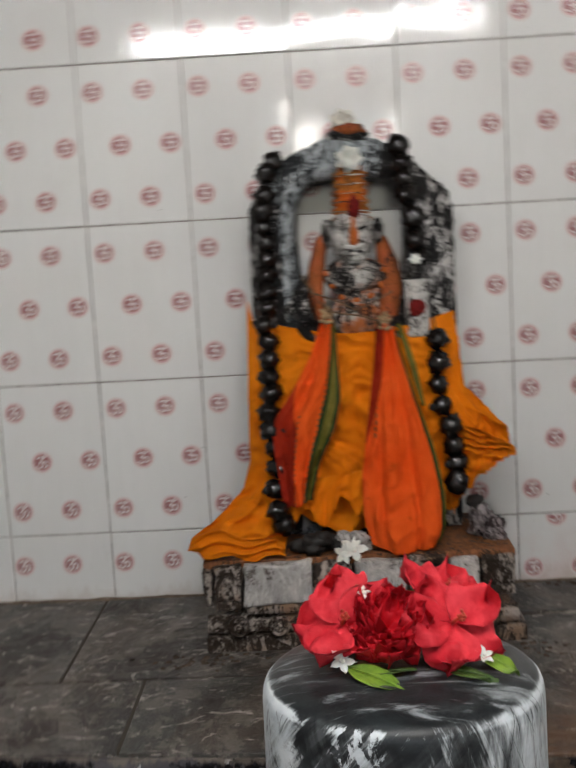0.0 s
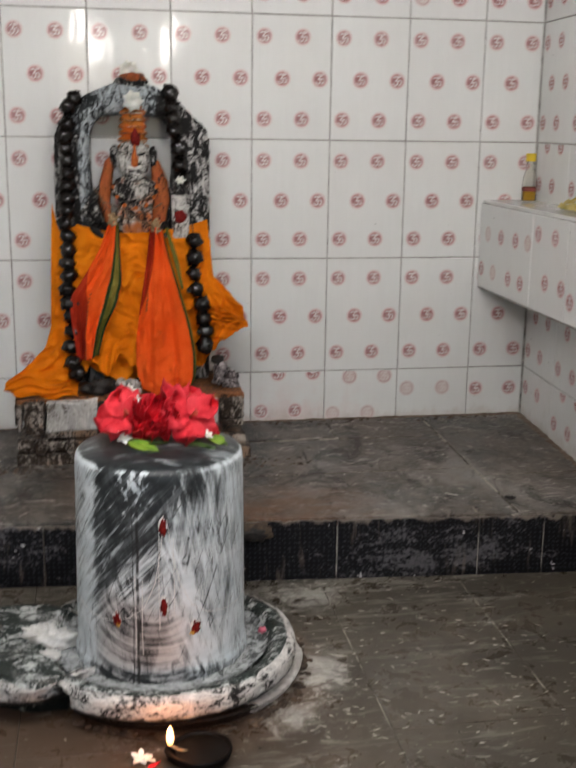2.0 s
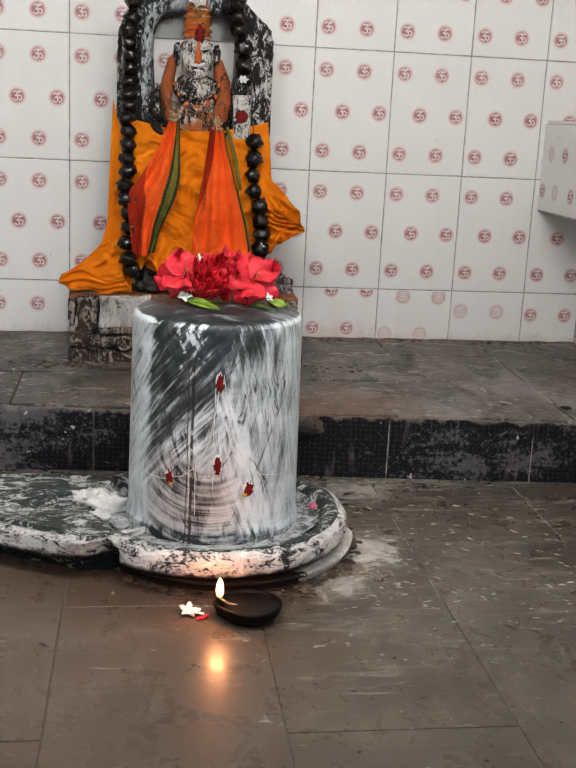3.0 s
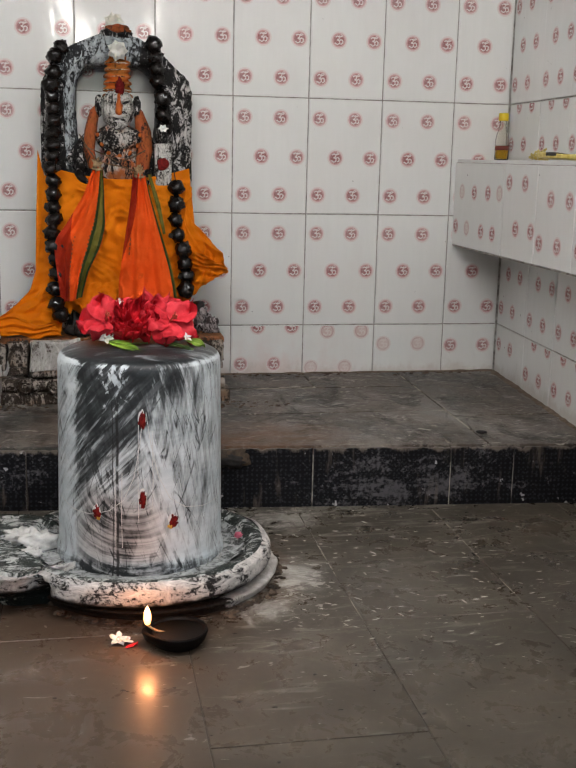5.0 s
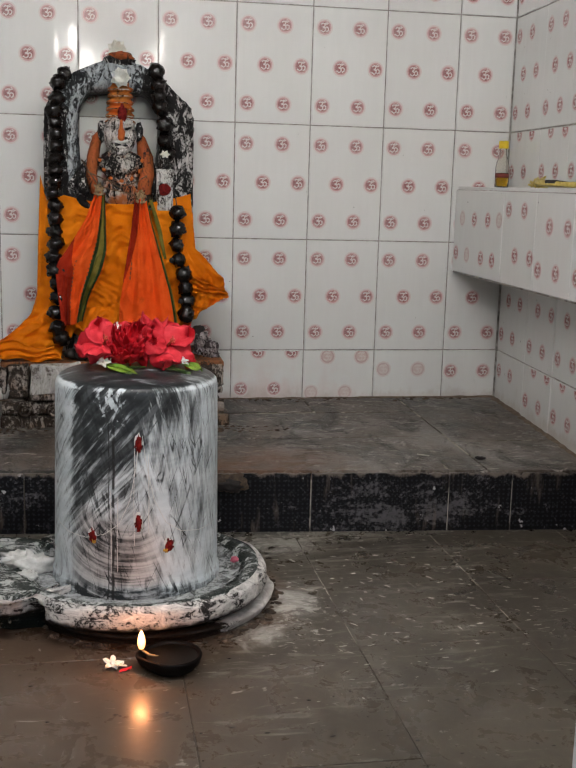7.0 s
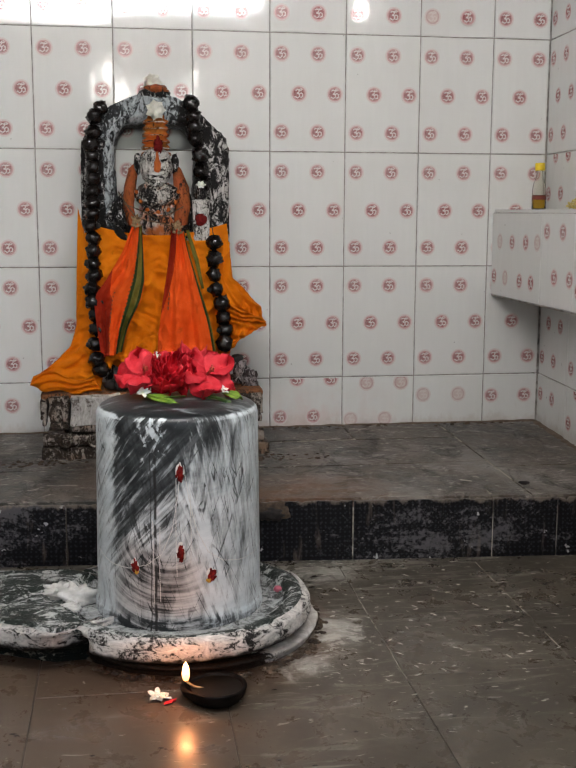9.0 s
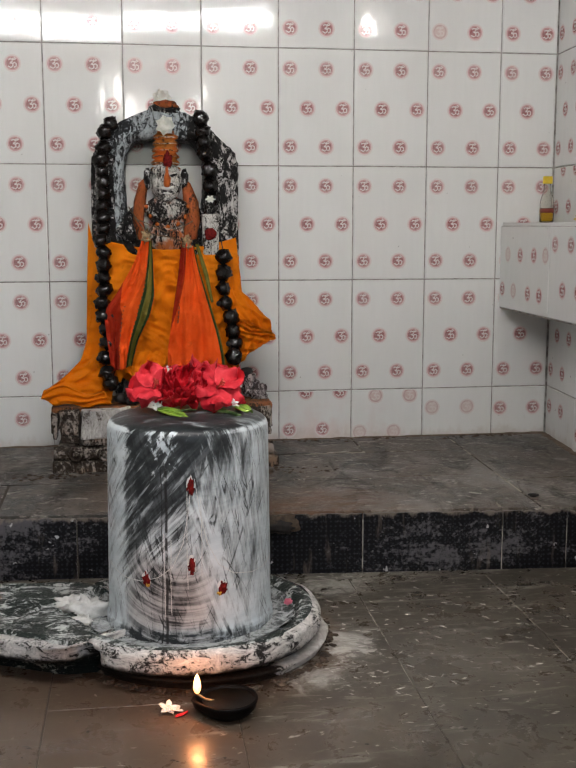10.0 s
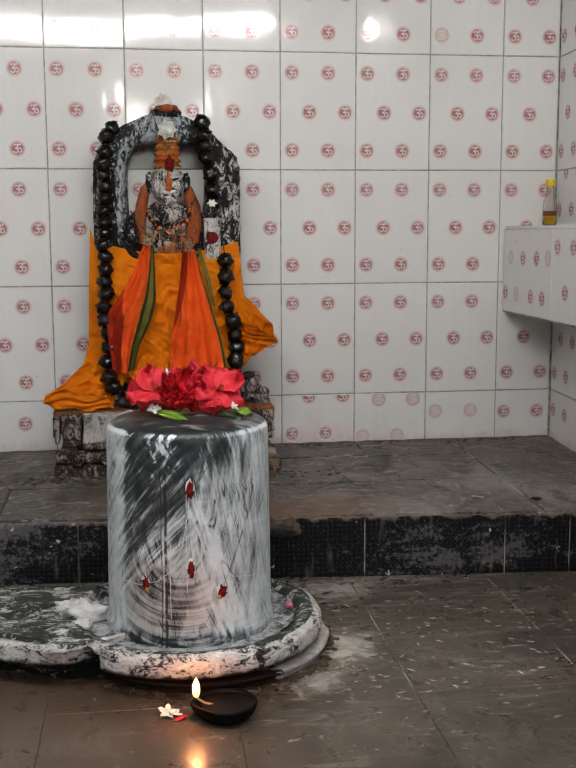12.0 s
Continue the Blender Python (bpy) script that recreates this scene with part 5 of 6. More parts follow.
def scarf(name, label, knot, left, right, bottom, green_s, seed, mats, low=-0.285):
    top = thing(name, label, "scarf")

    def strip(s, t):
        if green_s[0] < s < green_s[1]:
            return 1 if green_s[0] + 0.25 * (green_s[1] - green_s[0]) < s < green_s[1] - 0.25 * (green_s[1] - green_s[0]) else 2
        if seed < 3 and s < min(0.38, (t - 0.34) * 1.6):
            return 3
        if seed > 3 and s < 0.40 * (1 - t / 0.55):
            return 3
        # stitched dots along the border
        if int(t * 64) % 2 and ((seed < 3 and green_s[0] - 0.026 < s < green_s[0] - 0.003) or (seed < 3 and 0.38 < s < 0.403 and t > 0.5) or (seed > 3 and 0.12 < s < 0.143 and t < 0.5)):
            return 4
        return 0

    def folds(s, t):
        # pleats gathered at the knot that open towards the hem
        p = math.sin(s * 12 + seed + 1.2 * noise.noise(Vector((s * 2, t * 3, seed))))
        q = math.sin(s * 41 + 2 * seed + 3 * noise.noise(Vector((s * 3, t * 4, seed + 2))))
        crease = -0.016 * math.exp(-((s - 0.58 - 0.10 * t) / 0.045) ** 2) * max(0.0, t - 0.25) - 0.010 * math.exp(-((s - 0.24) / 0.05) ** 2) * t
        return crease + 0.0013 * q * (1 - 0.4 * t) + 0.009 * p * (0.6 + 0.4 * t) + 0.018 * math.sin(math.pi * s) * (0.35 + 0.65 * t) + 0.010 * noise.noise(Vector((s * 4, t * 6, seed))) + 0.004 * noise.noise(Vector((s * 10 + t * 6, t * 13, seed)))

    bm = drape(left, right, lambda s: knot[2] - 0.004 * math.sin(s * 9), bottom, lambda s, t: knot[1] + (low - knot[1]) * t, folds, 88, 100, 0.004, strip=strip, crease=0.008)
    bm2 = mesh_of("cloth", bm, mats, True)
    ob = new("cloth", bm2)
    ob.parent = top
    knot_part = part("knot", blob((knot[0], knot[1] - 0.008, knot[2] + 0.004), (0.008, 0.008, 0.013), 16, 1.1, seed=seed, freq=2.4), TIE, top, "dry straw-coloured tied knot", True)
    part("tie_wrap", tube([(knot[0] - 0.011, knot[1] - 0.012, knot[2] - 0.004), (knot[0], knot[1] - 0.019, knot[2] - 0.007), (knot[0] + 0.011, knot[1] - 0.012, knot[2] - 0.005)], [0.003, 0.0035, 0.003], 7), TIE, knot_part, smooth=True)
    for dx, dz in ((-0.012, 0.016), (0.004, 0.022), (0.013, 0.010)):
        part("frayed_end", tube([(knot[0], knot[1] - 0.010, knot[2] + 0.006), (knot[0] + dx * 0.6, knot[1] - 0.014, knot[2] + dz * 0.7), (knot[0] + dx, knot[1] - 0.010, knot[2] + dz)], [0.0028, 0.0035, 0.001], 6), TIE, knot_part, smooth=True)
    return top


scarf("short_scarf", "short orange scarf with a green brocade border tied at the shoulder", (-0.352, -0.212, 0.716),
      [(0, -0.360), (0.2, -0.383), (0.42, -0.425), (0.55, -0.455), (0.7, -0.452), (0.85, -0.446), (1, -0.440)],
      [(0, -0.338), (0.2, -0.336), (0.45, -0.334), (0.6, -0.345), (0.8, -0.375), (1, -0.392)],
      lambda s: 0.40 + 0.012 * s, (0.72, 0.985), 1.0, [ORANGE_CLOTH, GREEN_TRIM, GREEN_EDGE, RUST_CLOTH, CORD], -0.262)
scarf("long_scarf", "long pleated orange scarf with a green edge hanging to the pedestal", (-0.254, -0.214, 0.700),
      [(0, -0.268), (0.2, -0.276), (0.45, -0.292), (0.7, -0.306), (0.9, -0.306), (1, -0.292)],
      [(0, -0.238), (0.15, -0.226), (0.35, -0.205), (0.6, -0.178), (0.8, -0.166), (0.95, -0.170), (1, -0.186)],
      lambda s: 0.321 + 0.012 * (2 * s - 1) ** 2, (0.94, 1.1), 4.0, [ORANGE_CLOTH, GREEN_TRIM, GREEN_EDGE, RUST_CLOTH, CORD], -0.288)


cord = thing("tie_cord", "thin brown cord strung across the idol's waist between knots", "cord")
for k, pts in enumerate((((-0.392, -0.190, 0.790), (-0.372, -0.205, 0.757), (-0.350, -0.226, 0.728), (-0.322, -0.222, 0.722), (-0.290, -0.214, 0.716), (-0.262, -0.226, 0.706)),
                         ((-0.380, -0.196, 0.762), (-0.330, -0.212, 0.742), (-0.302, -0.214, 0.727), (-0.270, -0.214, 0.738), (-0.238, -0.206, 0.756)))):
    part("strand", tube(pts, [0.0016] * len(pts), 6), CORD, cord, smooth=True)


def green_edge(parent_name):
    ob = bpy.data.objects[parent_name]
    bm = drape([(0, -0.234), (0.5, -0.215), (1, -0.198)], [(0, -0.226), (0.5, -0.204), (1, -0.192)], lambda s: 0.70, lambda s: 0.56, lambda s, t: -0.219 - 0.018 * t, fold(1, 0.002), 8, 24)
    part("green_edge", bm, GREEN_TRIM, ob, "olive brocade edge", True)


green_edge("long_scarf")


# ---- bead garland ----
def garland():
    top = thing("bead_garland", "long garland of black beads over the idol's frame", "garland")
    rnd = random.Random(7)
    shapes = []
    for k in range(6):
        bm = blob((0, 0, 0), (0.0178, 0.0168, 0.0150), 14, 0.42, seed=k * 2.3, freq=2.6)
        lathe([(0.0, -0.0125), (0.005, -0.012), (0.007, -0.0095), (0.0, -0.009)], 8, bm=bm)
        shapes.append(mesh_of("bead", bm, BEAD, True))
    left = [(-0.430, 0.990), (-0.449, 0.968), (-0.452, 0.93), (-0.455, 0.85), (-0.453, 0.79), (-0.457, 0.71), (-0.454, 0.65), (-0.458, 0.56), (-0.453, 0.50), (-0.452, 0.43), (-0.449, 0.395), (-0.438, 0.350)]
    right = [(-0.212, 1.004), (-0.211, 0.972), (-0.204, 0.92), (-0.193, 0.88), (-0.190, 0.84), (-0.180, 0.78), (-0.166, 0.67), (-0.167, 0.63), (-0.160, 0.557), (-0.144, 0.49), (-0.145, 0.43), (-0.152, 0.40)]

    def y_at(z):
        return lerp([(0.33, -0.292), (0.45, -0.250), (0.6, -0.222), (0.72, -0.205), (0.80, -0.160), (0.95, -0.158), (1.02, -0.148)], z)

    for line in (left, right):
        pos, k = [], 0
        for (x0, z0), (x1, z1) in zip(line, line[1:]):
            steps = max(1, round(math.hypot(x1 - x0, z1 - z0) / 0.0300))
            for i in range(steps):
                f = i / steps
                pos.append((x0 + (x1 - x0) * f, z0 + (z1 - z0) * f))
        pts = []
        for x, z in pos:
            if line is right and 0.695 < z < 0.80:
                continue
            p = Vector((x + rnd.uniform(-0.004, 0.004), y_at(z) + rnd.uniform(-0.004, 0.004), z))
            pts.append(p)
            ob = new("bead", shapes[rnd.randrange(6)])
            ob.parent = top
            e = rnd.uniform(1.02, 1.24)
            ob.matrix_basis = Matrix.LocRotScale(p, Euler([rnd.uniform(0, 6.28) for _ in range(3)]), (e, e, e))
        part("string", tube([tuple(p) for p in pts], [0.0012] * len(pts), 5), DRIED, top)
        # dry stubs of stalk that stick out
        for p in pts[10::3]:
            if 0.35 < p.z < 0.73:
                d = rnd.choice((-1, 1)) * rnd.uniform(0.014, 0.024)
                bm = tube([tuple(p), (p.x + d, p.y - 0.012, p.z + rnd.uniform(-0.012, 0.01))], [0.0022, 0.0014], 5)
                blob((p.x + d, p.y - 0.012, p.z), (0.006, 0.005, 0.006), 8, 0.5, bm)
                part("stalk", bm, DRIED, top, smooth=True)


garland()
rnd = random.Random(9)
heap = thing("wilted_garland", "coiled garland of blackened dried flowers on the pedestal", "garland", at=(-0.386, -0.275, 0.318))
for k in range(26):
    t = rnd.random() * 6.28
    r = rnd.random() ** 0.5 * 0.036
    part("dried_flower", blob((r * math.cos(t), r * math.sin(t) * 0.5, 0.012 + rnd.random() * 0.034 * (1 - r / 0.05)), (0.014, 0.011, 0.011), 9, 0.6, seed=k * 1.3), DRIED, heap, smooth=True)
heap = thing("ash_offering", "crumbled grey ash offering on the pedestal", "ash", at=(-0.325, -0.268, 0.318))
for k in range(9):
    part("ash_lump", blob((rnd.uniform(-0.02, 0.02), rnd.uniform(-0.008, 0.008), 0.008 + rnd.random() * 0.022), (0.014, 0.01, 0.011), 10, 0.5, seed=k * 2.1), CARVED_WHITE, heap, smooth=True)
# broken corner of the platform front behind the linga
broken = thing("broken_stone", "broken brown corner of the platform front with a painted dark hole", "stone", at=(-0.085, -0.700, 0.126))
part("crust", blob((-0.004, 0, 0.004), (0.036, 0.006, 0.020), 24, 0.5, seed=4.4, freq=2.0), bpy.data.materials["crumbled_mud"], broken, "crumbled dark brown crust", True)
# no cavity is cut; a black blob gives the shade inside it
part("hollow", blob((-0.006, -0.007, -0.002), (0.026, 0.006, 0.012), 18, 0.8, seed=2.4, freq=2.0), DRIED, broken, "raised black blob in place of a hole's shade", True)


# ---- flowers ----
def petal_mesh(bm, length, width, lift, ruffle, turn, seed, mat=0, cup=0.0, at=(0, 0, 0), thick=0.0007, nu=10, nv=12):
    """One petal or leaf that grows from the origin along +x, turned round z."""
    grid = {}
    for side in (0, 1):
        for i in range(nu + 1):
            t = i / nu
            w = width * (math.sin(math.pi * min(1, t ** 0.75)) ** 0.6 if t < 0.999 else 0.0) * (0.25 + 0.75 * t ** 0.5)
            for j in range(nv + 1):
                s = j / nv * 2 - 1
                x = length * t * (1 - 0.10 * s * s * t)
                y = w * s
                z = lift * length * t - cup * length * t * t + ruffle * t * t * math.sin(s * 5 + seed * 3 + 5 * t) + 0.12 * width * s * s
                z += 0.5 * ruffle * noise.noise(Vector((x * 90, y * 90, seed))) + 0.35 * ruffle * t ** 3 * math.sin(s * 13 + seed * 5)
                x *= 1 + 0.07 * t * noise.noise(Vector((s * 4, seed * 2.0, 1.0)))
                p = Vector((x, y, z - side * thick))
                p.rotate(Euler((0, 0, turn)))
                grid[side, i, j] = bm.verts.new(p + Vector(at))
    for i in range(nu):
        for j in range(nv):
            for side in (0, 1):
                q = [grid[side, i, j], grid[side, i + 1, j], grid[side, i + 1, j + 1], grid[side, i, j + 1]]
                bm.faces.new(q if side == 0 else q[::-1]).material_index = mat
    for i in range(nu):
        for j in (0, nv):
            bm.faces.new((grid[0, i, j], grid[0, i + 1, j], grid[1, i + 1, j], grid[1, i, j])).material_index = mat
    return bm


def hibiscus(at, tilt, spin, size, label, petals=5, mat=None, layers=1, seed=0):
    top = thing("hibiscus_flower", label, "flower", at=Matrix.Translation(at) @ Euler([radians(a) for a in tilt]).to_matrix().to_4x4(), group="flowers on the linga")
    mat = mat or PETAL
    for layer in range(layers):
        for k in range(petals):
            a = radians(spin) + 6.283 * (k + 0.5 * layer) / petals
            f = 1 - 0.13 * layer
            bm = petal_mesh(bmesh.new(), size * f, size * 0.68 * f, 0.42 + 0.30 * layer + 0.30 * math.sin(k * 2.1 + seed), size * (0.28 if layers == 1 else 0.34), a, seed + k + 7 * layer, cup=0.34)
            part("petal", bm, mat, top, smooth=True)
    if layers == 1:
        bm = tube([(0, 0, 0.002), (0.06 * size, 0.02 * size, 0.2 * size), (0.12 * size, 0, 0.38 * size)], [0.0022, 0.0018, 0.0016], 7)
        for k in range(8):
            blob((0.11 * size + 0.003 * math.cos(k * 2.4), 0.003 * math.sin(k * 2.4), 0.26 * size + 0.0016 * k * size / 0.05), (0.0018, 0.0018, 0.0018), 6, 0, bm)
        part("pistil", bm, PISTIL, top, smooth=True)
    part("calyx", lathe([(0, -0.014), (0.005, -0.012), (0.008, -0.004), (0.005, -0.002), (0, -0.002)], 10), LEAF_DARK, top, smooth=True)
    return top


hibiscus((-0.352, -1.058, 0.474), (40, -12, 0), 20, 0.050, "red hibiscus bloom lying on the linga's top", seed=1)
hibiscus((-0.309, -1.066, 0.472), (44, 6, 0), 0, 0.042, "deep red double hibiscus bloom lying on the linga's top", 8, PETAL_DEEP, 5, 2)
hibiscus((-0.248, -1.066, 0.474), (44, 10, 0), 50, 0.054, "large light red hibiscus bloom lying on the linga's top", seed=3)
hibiscus((-0.250, -1.005, 0.480), (22, 8, 0), 10, 0.048, "red hibiscus bloom lying on the linga's top behind others", seed=4)
hibiscus((-0.336, -1.005, 0.478), (20, -10, 0), 35, 0.043, "red hibiscus bloom lying on the linga's top behind others", seed=5)


def leaf(at, rot, length, width, material, label, seed=0):
    bm = petal_mesh(bmesh.new(), length, width, 0.05, 0.003, 0, seed, cup=0.12, thick=0.0008)
    tube([(0, 0, 0.0006), (length * 0.5, 0, 0.05 * length * 0.5 + 0.0008), (length * 0.93, 0, -0.03 * length)], [0.0011, 0.0009, 0.0004], 5, bm)
    thing("leaf", label, "leaf", at=pose(*at, *rot), group="leaves on the linga", bm=bm, material=material, smooth=True)


leaf((-0.350, -1.092, 0.446), (10, 6, -36), 0.064, 0.020, LEAF, "fresh green leaf under the red flowers", 1)
leaf((-0.285, -1.10, 0.4445), (8, 4, 178), 0.05, 0.013, LEAF_DARK, "dark green leaf under the red flowers", 2)
leaf((-0.262, -1.10, 0.4445), (8, 6, -15), 0.052, 0.013, LEAF_DARK, "dark green leaf under the red flowers", 3)
leaf((-0.226, -1.075, 0.448), (16, 6, -45), 0.048, 0.012, LEAF, "fresh green leaf under the red flowers", 4)
leaf((-0.305, -1.03, 0.482), (25, -12, 20), 0.05, 0.014, LEAF, "fresh green leaf between the red flowers", 5)


def white_flower(at, rot, size, label, count=5, group=""):
    top = thing("white_flower", label, "flower", at=pose(*at, *rot), group=group)
    for k in range(count):
        part("petal", petal_mesh(bmesh.new(), size, size * 0.36, 0.5, size * 0.06, 6.283 * k / count, k + size * 50, cup=0.2, thick=0.001, nu=7, nv=6), WHITE_PETAL, top, smooth=True)
    part("flower_heart", blob((0, 0, 0.002), (size * 0.22, size * 0.22, size * 0.2), 8), WHITE_PETAL, top, smooth=True)


white_flower((-0.354, -1.092, 0.452), (50, 10, 0), 0.0135, "small white flower on the linga beside the red blooms")
white_flower((-0.222, -1.092, 0.452), (40, 0, 40), 0.010, "small white flower on the linga beside the red blooms")
white_flower((-0.330, -1.062, 0.508), (60, 0, 10), 0.007, "tiny white blossom caught on a red bloom", 4)
white_flower((-0.326, -0.288, 0.326), (55, 0, 0), 0.026, "white flower lying on the pedestal")
white_flower((-0.346, -0.296, 0.323), (75, 0, 30), 0.020, "wilted white flower lying on the pedestal")
white_flower((-0.195, -0.198, 0.806), (50, 0, 0), 0.013, "small white flower on the idol's raised hand", 6)


def blossom_ball(at, r, label, seed):
    top = thing("white_blossom", label, "flower", at=pose(*at, 90, 0, 0))
    for layer in range(3):
        for k in range(7):
            part("petal", petal_mesh(bmesh.new(), r * (1 - 0.2 * layer), r * 0.42, 0.25 + 0.5 * layer, r * 0.08, 0.9 * k + 0.4 * layer, seed + k + layer * 3, cup=0.15, thick=0.001, nu=6, nv=5), WHITE_PETAL, top, smooth=True)


blossom_ball((-0.300, -0.168, 0.985), 0.026, "white blossom tucked above the idol's crown", 1)
blossom_ball((-0.306, -0.115, 1.054), 0.026, "white blossom on top of the idol's arch", 4)


# ---- oil lamp and what lies round it ----
def oil_lamp():
    lamp = thing("oil_lamp", "sooty black clay oil lamp with a burning wick", "oil lamp", at=(-0.256, -1.331, FLOOR))
    prof = [(0.0, 0.0), (0.026, 0.0), (0.034, 0.005), (0.041, 0.014), (0.044, 0.024), (0.043, 0.027), (0.039, 0.0265), (0.035, 0.019), (0.026, 0.012), (0.0, 0.010)]
    bm = lathe([(r * 1.04, z * 1.0) for r, z in prof], 40)
    for v in bm.verts:
        if v.co.x < -0.02 and v.co.z > 0.009:
            k = (-v.co.x - 0.02) / 0.027
            v.co.x -= 0.010 * k
            v.co.y *= 1 - 0.35 * k
    part("bowl", bm, LAMP_CLAY, lamp, smooth=True)
    part("oil", lathe([(0.0, 0.0232), (0.0392, 0.0232)], 30), OIL, lamp, "dark glossy oil")
    wick = part("wick", tube([(-0.018, 0, 0.021), (-0.034, -0.002, 0.026), (-0.046, -0.004, 0.036)], [0.0018, 0.002, 0.0018], 8), TIE, lamp, "singed cotton wick", True)
    part("flame", lathe([(0.0, 0.036), (0.0036, 0.038), (0.0056, 0.043), (0.0060, 0.048), (0.0052, 0.055), (0.0032, 0.062), (0.0, 0.068)], 16, (-0.046, -0.004)), FLAME, wick, "small yellow-white flame", True)


oil_lamp()
glow_lamp = new("flame_light", bpy.data.lights.new("flame_light", "POINT"))
glow_lamp.data.energy, glow_lamp.data.color, glow_lamp.data.shadow_soft_size = 0.30, (1.0, 0.36, 0.13), 0.008
glow_lamp.location = (-0.303, -1.3405, FLOOR + 0.062)

white_flower((-0.345, -1.315, 0.025), (20, 0, 10), 0.016, "small white flower on the floor by the lamp")
white_flower((-0.335, -1.318, 0.024), (10, 10, 60), 0.014, "white petals on the floor by the lamp", 4)
bm = petal_mesh(bmesh.new(), 0.022, 0.006, 0.1, 0.002, radians(30), 3)
thing("fallen_petal", "fallen red petal on the floor by the lamp", "petal", at=(-0.335, -1.336, 0.022), bm=bm, material=PETAL, smooth=True)
thing("pink_bud", "small pink bud lying on the plinth", "bud", at=(-0.127, -1.068, 0.095), bm=blob((0, 0, 0), (0.007, 0.006, 0.0055), 12, 0.8), material=plain("pink_petal", (0.50, 0.08, 0.13), (0.6, 0.14, 0.2), 0.6), smooth=True)
thing("matchstick", "pale spent matchstick on the platform", "matchstick", at=pose(0.358, -0.61, 0.1575, 0, 0, -38), bm=box(-0.014, 0.014, -0.001, 0.001, -0.001, 0.001), material=CHALK)
thing("soil_crumb", "dark crumb on the platform", "crumb", at=(0.478, -0.648, 0.1575), bm=blob((0, 0, 0), (0.012, 0.006, 0.004), 10, 0.6), material=DRIED, smooth=True)
bm = bmesh.new()
rnd = random.Random(21)
for k in range(70):
    x, y = rnd.uniform(-0.62, 0.5), rnd.uniform(-1.9, -1.28)
    if math.hypot(x - LX, y - LY) > 0.27 and not (abs(x + 0.28) < 0.1 and y > -1.42):
        blob((x, y, FLOOR), (rnd.uniform(0.0015, 0.005), rnd.uniform(0.001, 0.003), 0.0012), 6, 0.5, bm, 0, k)
thing("floor_litter", "scattered dark crumbs and seeds on the floor", "litter", kind="stuff", bm=bm, material=DRIED)
bm = bmesh.new()
for k in range(260):
    x, y = rnd.gauss(0.1, 0.25), rnd.gauss(-1.12, 0.22)
    if math.hypot(x - LX, y - LY) > 0.255 and front_y(x) - 0.01 > y and x < 0.6 and x > -0.1:
        blob((x, y, FLOOR), (rnd.uniform(0.0015, 0.008), rnd.uniform(0.0006, 0.0018), 0.0006), 6, 0.9, bm, 0, k, 3.0, Matrix.Rotation(rnd.gauss(-0.25, 0.5), 3, "Z"))
thing("dried_specks", "scattered pale dried specks on the floor", "specks", kind="stuff", bm=bm, material=CHALK)


bm = bmesh.new()
rnd = random.Random(44)
for k in range(170):
    # along the pedestal's foot, thickest at its two ends, and along the wall
    x = rnd.choice((-0.60, -0.317, -0.03)) + rnd.gauss(0, 0.05) if k < 120 else rnd.uniform(-0.02, 0.74)
    y = -0.312 - abs(rnd.gauss(0, 0.03)) if k < 120 else -0.012 - abs(rnd.gauss(0, 0.014))
    size = rnd.uniform(0.002, 0.007)
    blob((x, y, plat_z(x, y)), (size, size * 0.8, size * 0.45), 7, 0.8, bm, 0, k)
thing("loose_dirt", "crumbs of brown dirt on the platform by the pedestal", "dirt", kind="stuff", bm=bm, material=bpy.data.materials["crumbled_mud"])


# ---- tiled shelf along the side wall and what stands on it ----
SH = 0.612
shelf = thing("tiled_shelf", "long box shelf faced with white printed tiles", "shelf", at=(0, 0, 0))
bm = prism([(SH + 0.003, 0.0), (SH - 0.008, -2.05), (0.66, -2.05), (0.79, 0.0)], 0.519, (0.744, 0.744, 0.744, 0.744), 0.001)
part("shelf_body", bm, MORTAR, shelf)
bm = prism([(SH + 0.006, 0.0), (SH - 0.003, -2.05), (0.66, -2.05), (0.79, 0.0)], 0.7445, (0.752, 0.752, 0.752, 0.752), 0.0015)
part("shelf_top", bm, TILE, shelf, "white glazed shelf top")


def bottle():
    b = thing("oil_bottle", "small clear bottle of amber oil with a yellow cap", "bottle", at=(0.712, -0.075, 0.752))
    prof = [(0.0, 0.0), (0.017, 0.0), (0.0185, 0.003), (0.0185, 0.052), (0.016, 0.066), (0.010, 0.084), (0.0085, 0.09), (0.0085, 0.106)]
    part("glass", lathe(prof + [(0.0075, 0.106), (0.0075, 0.09), (0.009, 0.083), (0.0148, 0.065), (0.0172, 0.052), (0.0172, 0.003), (0.0, 0.002)], 24), PLASTIC, b, smooth=True)
    part("liquid", lathe([(0.0, 0.0025), (0.0168, 0.0035), (0.0168, 0.038), (0.0, 0.038)], 24), AMBER, b, "amber oil", True)
    part("label_band", lathe([(0.0187, 0.026), (0.0189, 0.026), (0.0189, 0.037), (0.0187, 0.037)], 24), LABEL_RED, b, "dark maroon paper band", True)
    bm = lathe([(0.0, 0.122), (0.0115, 0.122), (0.0128, 0.120), (0.0130, 0.104), (0.0122, 0.102), (0.0, 0.102)], 20)
    part("cap", bm, CAP, b, "yellow screw cap", True)


